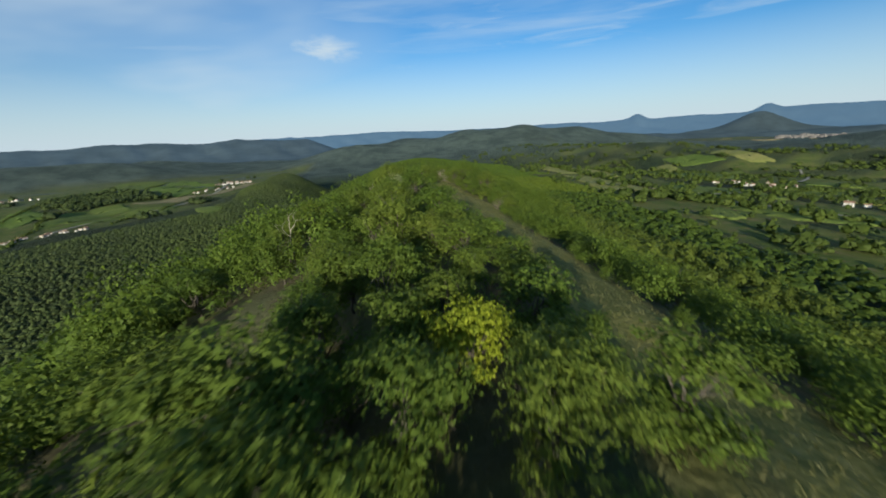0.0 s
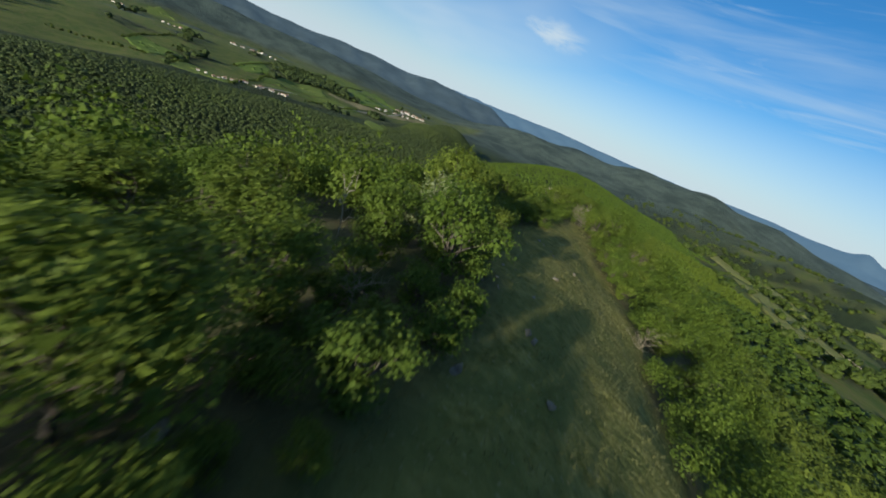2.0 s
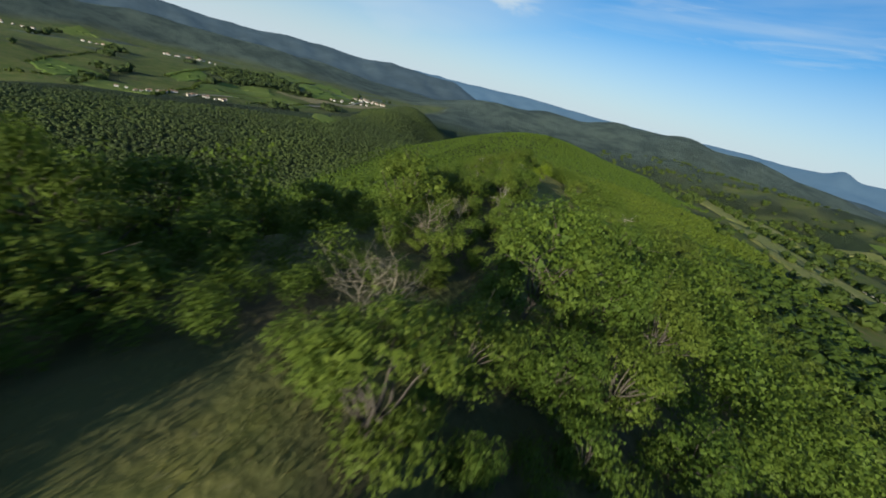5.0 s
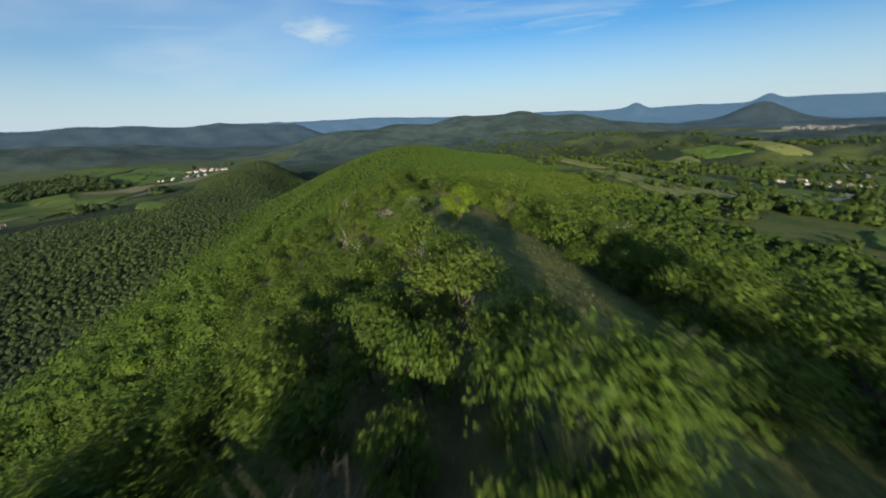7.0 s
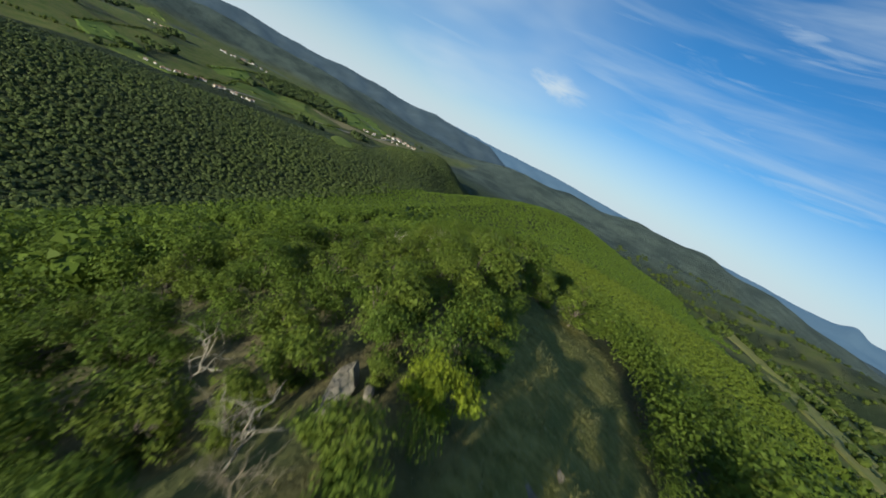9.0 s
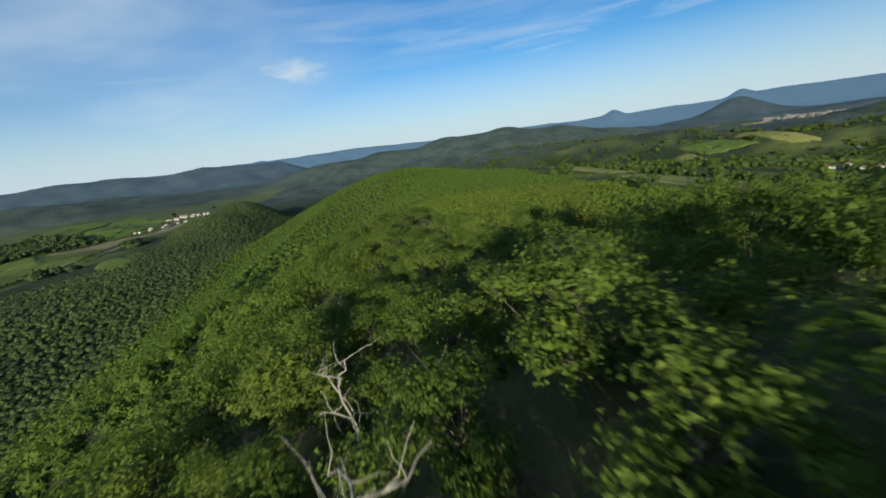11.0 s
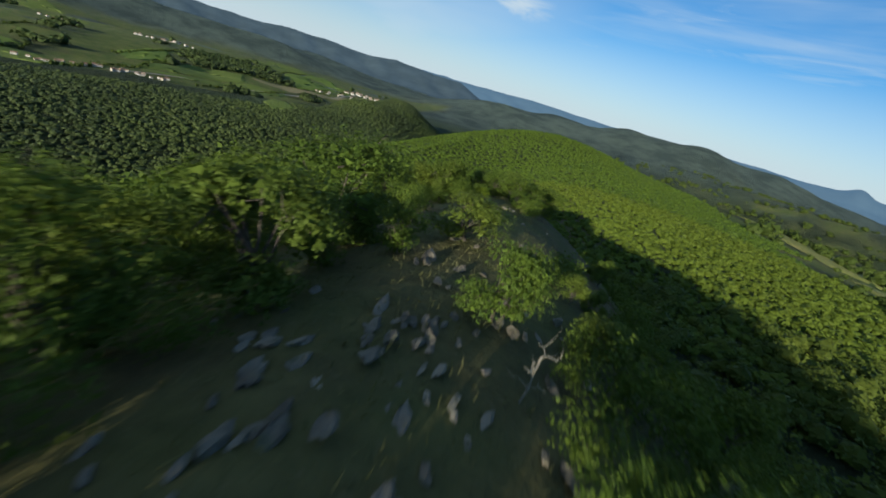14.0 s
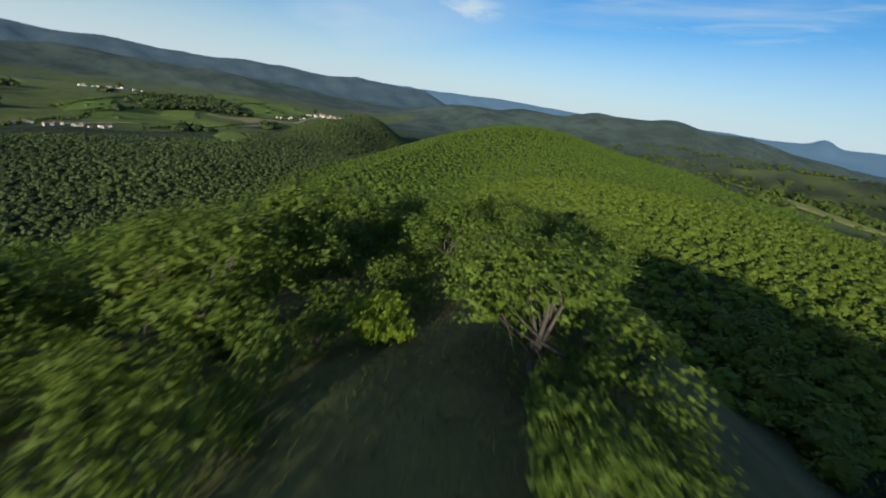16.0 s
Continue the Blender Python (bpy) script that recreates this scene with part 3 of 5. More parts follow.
# ---- plants ----
def blades_of(centres, outs, size, rng, jitter=0.45, up=0.35):
    """Small pointed leaf sprays, one triangle each."""
    n = len(centres)
    nrm = outs * 0.6 + np.array([0, 0, up]) + rng.normal(0, jitter, (n, 3))
    nrm /= np.linalg.norm(nrm, axis=1, keepdims=True)
    a = np.cross(nrm, rng.normal(0, 1, (n, 3)))
    a /= np.linalg.norm(a, axis=1, keepdims=True)
    b = np.cross(nrm, a)
    s = (size * rng.uniform(0.65, 1.35, n))[:, None]
    v = np.stack([centres + a * s, centres - a * s * 0.6 + b * s * 0.75, centres - a * s * 0.6 - b * s * 0.75], 1).reshape(-1, 3)
    return v, np.arange(3 * n).reshape(-1, 3)


def tube(path, radii, sides=6):
    """A tapered limb along a path."""
    path = np.array(path, float)
    v = []
    for k, p in enumerate(path):
        d = path[min(k + 1, len(path) - 1)] - path[max(k - 1, 0)]
        d /= np.linalg.norm(d) + 1e-9
        a = np.cross(d, (0.3, 0.9, 0.1))
        a /= np.linalg.norm(a) + 1e-9
        b = np.cross(d, a)
        for s in range(sides):
            w = 2 * math.pi * s / sides
            v.append(p + radii[k] * (math.cos(w) * a + math.sin(w) * b))
    f = []
    for k in range(len(path) - 1):
        for s in range(sides):
            i, j = k * sides + s, k * sides + (s + 1) % sides
            f += [(i, j, j + sides), (i, j + sides, i + sides)]
    return np.array(v), np.array(f)


def gather(pieces):
    v, f, n = [], [], 0
    for a, b in pieces:
        v.append(a)
        f.append(np.asarray(b) + n)
        n += len(a)
    return np.concatenate(v), np.concatenate(f)


def limb_path(start, end, rng, bend, steps=5):
    start, end = np.array(start, float), np.array(end, float)
    out = [start + (end - start) * k / steps for k in range(steps + 1)]
    off = 0
    for k in range(1, steps + 1):
        off = off + rng.normal(0, bend, 3)
        out[k] = out[k] + off
    return np.array(out)


def build_tree(name, label, category, wide, tall, blades, size, leaf, seed, lift=0.22, gap=0.25):
    """A broadleaf tree or shrub: trunk and limbs, and a crown of leaf sprays on lobes, with gaps."""
    rng = np.random.RandomState(seed)
    tree = new(name)
    tree.empty_display_size = 0.3
    tagged(tree, label, category)
    r, mid = wide / 2, tall * (0.5 + lift / 2)
    half = tall * (0.5 - lift / 2)
    lobes = []
    for k in range(rng.randint(12, 17)):
        w = rng.uniform(0, 6.283)
        h = rng.uniform(-0.95, 0.85)
        q = math.sqrt(max(0, 1 - h * h)) * rng.uniform(0.45, 0.75)
        lobes.append((math.cos(w) * q * r, math.sin(w) * q * r, mid + h * half * 0.72, rng.uniform(0.30, 0.48) * r))
    lobes.append((0, 0, mid + half * 0.5, 0.5 * r))
    woody = [tube(limb_path((0, 0, -0.35), (rng.normal(0, 0.1), rng.normal(0, 0.1), mid * 0.8), rng, 0.04 * r), np.linspace(0.045, 0.02, 6) * wide * 0.55, 6)]
    for x, y, z, q in lobes:
        woody.append(tube(limb_path((0, 0, mid * rng.uniform(0.25, 0.75)), (x, y, z), rng, 0.05 * r, 3), np.linspace(0.013, 0.004, 4) * wide, 3))
        for _ in range(1 if wide > 3 else 0):
            e = np.array((x, y, z)) + rng.normal(0, 0.6, 3) * q
            woody.append(tube(limb_path((x * 0.7, y * 0.7, z * 0.9), e, rng, 0.03 * r, 2), np.linspace(0.008, 0.002, 3) * wide, 3))
    v, f = gather(woody)
    part_of("trunk", mesh_of("trunk", v, f, BARK, True), tree)
    total = sum(q * q for *_, q in lobes)
    cs, os = [], []
    for x, y, z, q in lobes:
        sprays = max(4, int(blades / 9 * q * q / total))
        d = rng.normal(0, 1, (sprays, 3))
        d /= np.linalg.norm(d, axis=1, keepdims=True)
        d[:, 2] = np.where(d[:, 2] < -0.35, -d[:, 2] * 0.6, d[:, 2])
        keep = rng.uniform(0, 1, sprays) > gap * 0.4
        rad = q * rng.uniform(0.62, 1.12, sprays)
        cs.append((np.array((x, y, z)) + d * rad[:, None] * (1, 1, 0.85))[keep])
        os.append(d[keep])
    cs, os = np.repeat(np.concatenate(cs), 9, 0), np.repeat(np.concatenate(os), 9, 0)
    v, f = blades_of(cs + rng.normal(0, size * 1.35, cs.shape), os, size, rng, 0.5, 0.45)
    # older, larger leaves deep in the lobes close the crown
    inner = rng.randint(0, len(lobes), 64 * len(lobes))
    spots = np.array(lobes)[inner]
    d = rng.normal(0, 1, (len(inner), 3))
    d /= np.linalg.norm(d, axis=1, keepdims=True)
    deep = blades_of(spots[:, :3] + d * spots[:, 3:] * rng.uniform(0.3, 0.75, (len(inner), 1)), d, 0.058 * r, rng, 0.2, 0.1)
    v, f = gather([(v, f), deep])
    part_of("crown", mesh_of("crown", v, f, leaf), tree)
    return tree


def build_dead(name, label, wide, tall, branches, seed, material, twiggy=3):
    """A bare trunk that forks and forks again."""
    rng = np.random.RandomState(seed)
    tree = new(name)
    tree.empty_display_size = 0.3
    tagged(tree, label, "dead tree")
    lean = rng.normal(0, 0.06, 2) * tall
    trunk = limb_path((0, 0, -0.3), (lean[0], lean[1], tall * 0.75), rng, 0.03 * tall, 6)
    v, f = tube(trunk, np.linspace(0.026, 0.009, 7) * tall * 0.62, 6)
    part_of("trunk", mesh_of("trunk", v, f, material, True), tree)
    pieces = []
    for k in range(branches):
        s = trunk[rng.randint(2, 7)]
        w = rng.uniform(0, 6.283)
        e = s + np.array((math.cos(w) * wide / 2 * rng.uniform(0.5, 1), math.sin(w) * wide / 2 * rng.uniform(0.5, 1), tall * rng.uniform(0.08, 0.42)))
        p = limb_path(s, e, rng, 0.035 * tall, 5)
        pieces.append(tube(p, np.linspace(0.010, 0.003, 6) * tall, 4))
        for _ in range(twiggy):
            a = p[rng.randint(2, 6)]
            b = a + rng.normal(0, 0.13, 3) * tall + (0, 0, 0.08 * tall)
            pieces.append(tube(limb_path(a, b, rng, 0.02 * tall, 3), np.linspace(0.0045, 0.0015, 4) * tall, 3))
    v, f = gather(pieces)
    part_of("crown", mesh_of("crown", v, f, material, True), tree, "bare forked branches")
    return tree


OAK_TEXT, SHRUB_TEXT = "leafy green downy oak rooted on the rocky ridge", "low green oak shrub on the stony slope"
OAKS = [build_tree("oak_tree", OAK_TEXT, "tree", 4.0, 4.0, 9500, 0.042, LEAF_OAK, 10 + k, 0.04) for k in range(6)]
THICKET = [build_tree("oak_tree", "bushy green oak in the thicket of the slope", "tree", 4.0, 4.0, 4200, 0.064, LEAF_OAK, 30 + k, 0.0) for k in range(5)]
SHRUBS = [build_tree("oak_shrub", SHRUB_TEXT, "shrub", 2.0, 1.9, 2600, 0.040, LEAF_OAK, 40 + k, 0.0) for k in range(4)]
YOUNG = [build_tree("young_maple", "yellow-green young maple beside the grassy path", "tree", 2.0, 2.4, 5200, 0.042, LEAF_YELLOW, 60, 0.0),
         build_tree("yellow_shrub", "yellow-green leafy shrub among the limestone rocks", "shrub", 2.0, 1.7, 3600, 0.044, LEAF_YELLOW, 61, 0.04)]
WHITES = [build_tree("hawthorn_bush", "hawthorn bush covered in white blossom", "shrub", 2.0, 1.7, 4600, 0.036, LEAF_BLOSSOM, 70 + k, 0.05) for k in range(2)]
BARES = [build_dead("bare_bush", "leafless brown twiggy bush between the oaks", 1.8, 1.6, 16, 80 + k, TWIGS, 6) for k in range(2)]
DEADS = [build_dead("dead_tree", "bleached bare dead tree standing among the oaks", 1.6, 2.4, 8, 90 + k, DEADWOOD, 3) for k in range(3)]
SNAGS = [build_dead("tree_stump", "broken pale dead trunk with stubby branches", 0.7, 1.7, 7, 95 + k, DEADWOOD, 1) for k in range(2)]
KINDS = {"oak": (OAKS, 4.0, 4.0), "thicket": (THICKET, 4.0, 4.0), "shrub": (SHRUBS, 2.0, 1.9), "young": (YOUNG[:1], 2.0, 2.4), "yellow": (YOUNG[1:], 2.0, 1.7), "white": (WHITES, 2.0, 1.7),
         "bare": (BARES, 1.8, 1.6), "dead": (DEADS, 1.6, 2.4), "snag": (SNAGS, 0.7, 1.7)}
USED = set()
PLANTED = []
DICE = random.Random(5)


def eye_line(y):
    """Where the flight passes at that point along the ridge."""
    return np.interp(y, [p[1][1] for p in PATH], [p[1][0] for p in PATH]), np.interp(y, [p[1][1] for p in PATH], [p[1][2] for p in PATH])


def plant(kind, x, y, wide, tall, turn=None):
    protos, w, h = KINDS[kind]
    fresh = [p for p in protos if p.name not in USED]
    proto = fresh[0] if fresh else protos[DICE.randrange(len(protos))]
    turn = DICE.uniform(0, 360) if turn is None else turn
    z = float(height(x, y)) - 0.05
    ex, ez = (float(v) for v in eye_line(y))
    if abs(x - ex) < 4.5:
        tall = min(tall, max(0.8, ez - 1.4 + 0.55 * max(0, abs(x - ex) - wide * 0.35) - z))
    m = Matrix.LocRotScale((x, y, z), Euler((0, 0, radians(turn))), (wide / w, wide / w, tall / h))
    PLANTED.append((x, y, wide))
    if proto.name not in USED:
        USED.add(proto.name)
        proto.matrix_basis = m
        return proto
    made = copy_thing(proto, Matrix.Identity(4))
    made.matrix_basis = m
    return made


# trees that stand out along the crest: across, along, width, height
OAKS_SOUTH = ((-1.1, 10.7, 2.6, 3.0), (0.6, 14.6, 2.2, 2.4), (2.3, 14.7, 1.3, 1.2), (1.7, 10.6, 1.8, 1.8), (-2.3, 19.0, 2.2, 3.2), (-3.8, 15.4, 2.7, 2.6), (-14.2, 22.3, 5.0, 3.7), (1.4, 21.5, 3.5, 2.8),
              (-2.2, 29.2, 2.7, 2.6), (-9, 31, 4.5, 3.3), (-6.8, 31.6, 3.0, 3.6), (0.2, 34.4, 3.4, 4.0), (-2.6, 42.1, 4.5, 4.8), (-8.1, 42.5, 3.5, 3.2), (-4.4, 46.8, 3.4, 4.8), (-2.5, 56, 3.0, 4.0), (-6.0, 66.5, 3.6, 5.4), (-3.5, 61, 4.0, 4.6),
              (-10.5, 38.5, 3.6, 3.6), (12.6, 50, 2.6, 1.8), (12.2, 54, 2.8, 1.8), (10.4, 58.5, 2.6, 1.7), (9.6, 62.5, 2.4, 1.6), (8.2, 60.2, 1.8, 1.3))
OAKS_MIDDLE_NEAR = ((7.2, 85.2, 2.9, 3.2), (9.3, 70.5, 4.5, 4.8), (11.4, 71.3, 3.6, 4.4), (12.2, 68.6, 3.0, 3.0), (14.6, 73.8, 3.8, 4.4), (10.6, 78.6, 1.6, 1.5), (17.6, 82.4, 3.0, 2.8), (14.7, 91.5, 3.3, 3.4), (12.6, 88.0, 2.6, 2.0),
                    (16.4, 95.6, 3.0, 3.4), (17.5, 105, 4.6, 3.2), (17.6, 98.0, 4.0, 3.2), (17.4, 114.5, 3.5, 3.4))
OAKS_MIDDLE_NEXT = ((16.8, 100.8, 3.2, 3.4), (2.3, 93.8, 2.2, 2.2), (17, 110, 3.6, 3.6), (2.9, 115.8, 3.0, 2.8), (3.8, 123.1, 4.3, 3.7), (15.8, 118.5, 3, 3.2), (16.5, 128, 3.2, 3.6), (19.5, 126, 3.5, 3.8), (6.7, 108.8, 2.0, 1.5), (2.6, 121.3, 2.2, 2.2),
                    (4.9, 131, 4.4, 3.4), (2.7, 134.2, 3.4, 3.3), (9.8, 132.3, 4.0, 3.0), (-1.1, 127.8, 1.9, 2.0), (0.9, 128.3, 1.9, 1.7), (18.5, 144, 4.0, 4.6), (16.2, 145.5, 3.2, 4.2), (20.4, 152, 4.0, 5.0), (18.8, 148.5, 3.4, 4.2), (14.8, 142.5, 3.0, 3.6))
OAKS_NORTH_NEAR = ((5.2, 149.2, 3.0, 2.6), (7.2, 151.8, 3.0, 2.3), (8.4, 148.0, 2.8, 2.3), (9.5, 155, 3.4, 3.2), (11, 151, 3.6, 3.4), (12.5, 156, 3.4, 3.2), (12.5, 143, 3.6, 3.4), (-3.5, 139, 4, 3.6),
                   (-0.7, 158.6, 3.0, 2.6), (5.0, 157.3, 2.9, 2.3), (2.6, 159.6, 1.3, 1.3), (1.1, 155.0, 2.1, 1.9), (3.9, 170.4, 2.1, 2.4), (-1.9, 173.9, 5.0, 4.0), (-5.4, 172, 3.0, 2.8), (-2.6, 168.2, 2.8, 2.8), (-9.5, 181, 3.6, 3.0),
                   (-1.4, 164.0, 2.9, 2.6))
OAKS_NORTH_NEXT = ((2.2, 175.1, 3.2, 2.5), (0.9, 172.6, 1.6, 1.6), (1.2, 163.6, 1.6, 1.4), (8.9, 184.3, 1.5, 1.8), (2.6, 192.2, 3.6, 2.5), (4.4, 193.6, 2.0, 1.4), (3.4, 195.2, 3.0, 2.4), (-3.5, 192.4, 3.6, 3.0), (0.3, 197.0, 3.0, 2.5),
                   (2.2, 198.8, 3.0, 2.4), (-1.4, 200.9, 4.2, 3.1), (-5.8, 194.0, 4.4, 3.4), (-7.4, 198, 4.0, 3.4), (-4.4, 201.5, 4.0, 3.8), (1.5, 207, 4, 3.0))
SHRUBS_SOUTH = ((4.9, 106.8, 1.6, 1.4), (8.2, 68.2, 1.8, 2.2), (11.2, 66.0, 2.0, 1.8), (7.0, 75.2, 1.4, 1.6), (5.4, 77.8, 1.4, 1.5), (7.0, 77.9, 1.3, 2.0), (6.2, 73.6, 1.4, 1.5), (-1.2, 30.4, 1.4, 1.2), (-0.9, 27.8, 1.4, 0.9), (-1.5, 31.8, 2.0, 1.5), (2.2, 54.4, 1.5, 1.3), (3.8, 70.8, 1.4, 1.6),
                (5.2, 91.3, 2.4, 1.4), (3.6, 94.6, 2.0, 1.1), (5.7, 98.2, 1.2, 1.0), (5.4, 97.4, 1.6, 1.0), (0.3, 103.7, 2.4, 1.8), (15.6, 106.6, 2, 1.4))
SHRUBS_NORTH_NEAR = ((2.6, 148.6, 1.4, 1.3), (6.4, 148.2, 2.0, 1.8), (5.8, 151.2, 1.8, 1.7), (3.4, 151.4, 1.3, 1.3), (7.0, 149.6, 2.0, 2.0), (8.8, 151.0, 2.2, 2.0), (-1.4, 149.6, 1.5, 1.4), (-2.4, 149.4, 1.6, 1.6),
                     (0.9, 150.4, 1.3, 1.3), (-0.3, 148.9, 1.6, 1.4), (4.6, 153.2, 2.0, 1.7), (3.4, 147.6, 1.6, 1.3), (2.1, 162.4, 1.2, 1.2), (3.4, 161.6, 1.0, 0.9), (6.9, 164.5, 1.5, 1.6), (8.6, 168.0, 1.7, 1.5))
SHRUBS_NORTH_NEXT = ((4.0, 149.1, 2.0, 1.8), (3.1, 149.3, 1.6, 1.5), (5.2, 148.0, 2.2, 2.0), (4.2, 148.2, 1.7, 1.6), (-1, 131.5, 1.8, 1.8), (2.4, 149.8, 1.5, 1.2), (4.4, 150.3, 1.7, 1.8), (7.7, 166.3, 1.4, 1.4), (9.2, 178.7, 1.6, 1.5), (5.9, 174.2, 0.9, 1.0), (7.4, 174.0, 1.3, 1.0), (10.4, 172.6, 1.8, 2.4), (8.6, 185.6, 1.1, 1.2), (-0.4, 195.0, 1.8, 1.4),
                     (-1.9, 187.2, 1.5, 1.0), (-3.8, 187.6, 2.0, 1.4), (-4.6, 183.6, 2.0, 1.5), (-3.4, 178.6, 1.6, 1.3), (-2.9, 190.0, 1.6, 1.3), (-5.8, 189.2, 2.4, 1.9), (-6.6, 185.4, 2.4, 1.9))
BARE_SPOTS = ((-0.9, 30.8, 1.5, 1.3), (10.4, 45.5, 2.1, 1.6), (19, 55.2, 2.6, 2.2), (5.4, 75.8, 1.4, 1.4), (5.7, 67.2, 2.2, 1.8), (4.8, 66.5, 2.0, 1.8), (5.0, 72.3, 2.2, 1.8), (4.7, 85.2, 1.3, 1.5), (6.8, 80.6, 1.3, 1.2), (-3.8, 125.4, 1.5, 2), (-4.7, 152.6, 1.9, 1.7), (4.2, 109.8, 1.1, 1.1))
DEAD_SPOTS = ((6.8, 81.7, 1.7, 1.7), (19.2, 105.7, 2.6, 3.6), (-1.7, 135.8, 2.0, 2.5), (-2.6, 128.8, 1.5, 2.4), (-1.5, 125.6, 1.3, 2.6), (-1.3, 132, 2.0, 2.8), (2.2, 107.0, 1.4, 1.6), (0.2, 113.0, 1.6, 2.0), (3.6, 110.4, 1.2, 1.5), (-8, 24, 2, 3.6))
for kind, rows in (("oak", OAKS_SOUTH), ("oak", OAKS_MIDDLE_NEAR), ("oak", OAKS_MIDDLE_NEXT), ("oak", OAKS_NORTH_NEAR), ("oak", OAKS_NORTH_NEXT), ("shrub", SHRUBS_SOUTH), ("shrub", SHRUBS_NORTH_NEAR), ("shrub", SHRUBS_NORTH_NEXT),
                   ("young", ((8.7, 104.2, 2.2, 2.6),)), ("yellow", ((5.7, 113.2, 1.8, 1.3), (5.6, 117.8, 1.4, 1.0), (0.0, 192.8, 1.5, 1.0), (0.9, 6.4, 1.9, 1.8))),
                   ("white", ((-1.9, 38.0, 3.4, 3.3), (6.0, 105.8, 1.6, 1.4), (5.9, 108.3, 1.1, 1.2), (3.7, 102.8, 1.1, 0.9))),
                   ("bare", BARE_SPOTS),
                   ("dead", DEAD_SPOTS),
                   ("snag", ((-3.8, 34.4, 0.7, 2.5), (4.7, 168.3, 0.5, 1.1), (-2.1, 153.3, 0.8, 1.5)))):
    for row in rows:
        plant(kind, *row)


# bare shaded hollows between the trees: across, along, radius
HOLLOWS = ((5.3, 188.3, 2.0), (-1.0, 185.3, 2.2), (-3.2, 186.6, 1.8), (-0.9, 183.3, 1.8), (2.8, 154.5, 1.8), (-1.4, 155.4, 1.6), (-4.2, 181.0, 3.6), (-1.2, 178.4, 2.4), (-7.6, 183.0, 2.8), (-1.2, 153.4, 1.7), (6.3, 110.7, 1.2),
           (4.2, 112.0, 1.1), (-9.0, 161.0, 3.4), (-7.5, 17.5, 3.4), (-3.9, 22.4, 1.8), (-6.2, 36.2, 3.0), (-5.4, 155.6, 3.2), (8.6, 158.0, 2.4), (2.4, 156.6, 1.3), (2.6, 153.4, 1.2), (-8.5, 11.5, 4.2), (-11.5, 18.5, 2.6), (1.0, 70.8, 3.4), (-1.6, 75.5, 3.0), (4.8, 69.6, 1.4), (2.4, 104.2, 2.2), (-1.4, 124.2, 2.8), (-6.4, 129, 2.6), (-3.0, 152.8, 2.8), (0.6, 191.4, 2.2), (1.2, 150.3, 0.9), (6.4, 100.0, 2.6), (-2.9, 155.6, 2.4), (7.2, 103.0, 1.8), (3.4, 62.0, 2.4), (2.8, 167.4, 2.6))


def open_shade(x, y, wide, part=1.0):
    """False in the hollows and on the steep drop below the last trees."""
    u = x - crest_x(y)
    free = ~((u > 3.4) & (y > 186) | (u > 1.8) & (u < 7.5) & (y > 179) & (y < 199))
    for hx, hy, r in HOLLOWS:
        free &= (x - hx) ** 2 + (y - hy) ** 2 > (r * part + 0.2 * wide) ** 2
    return free


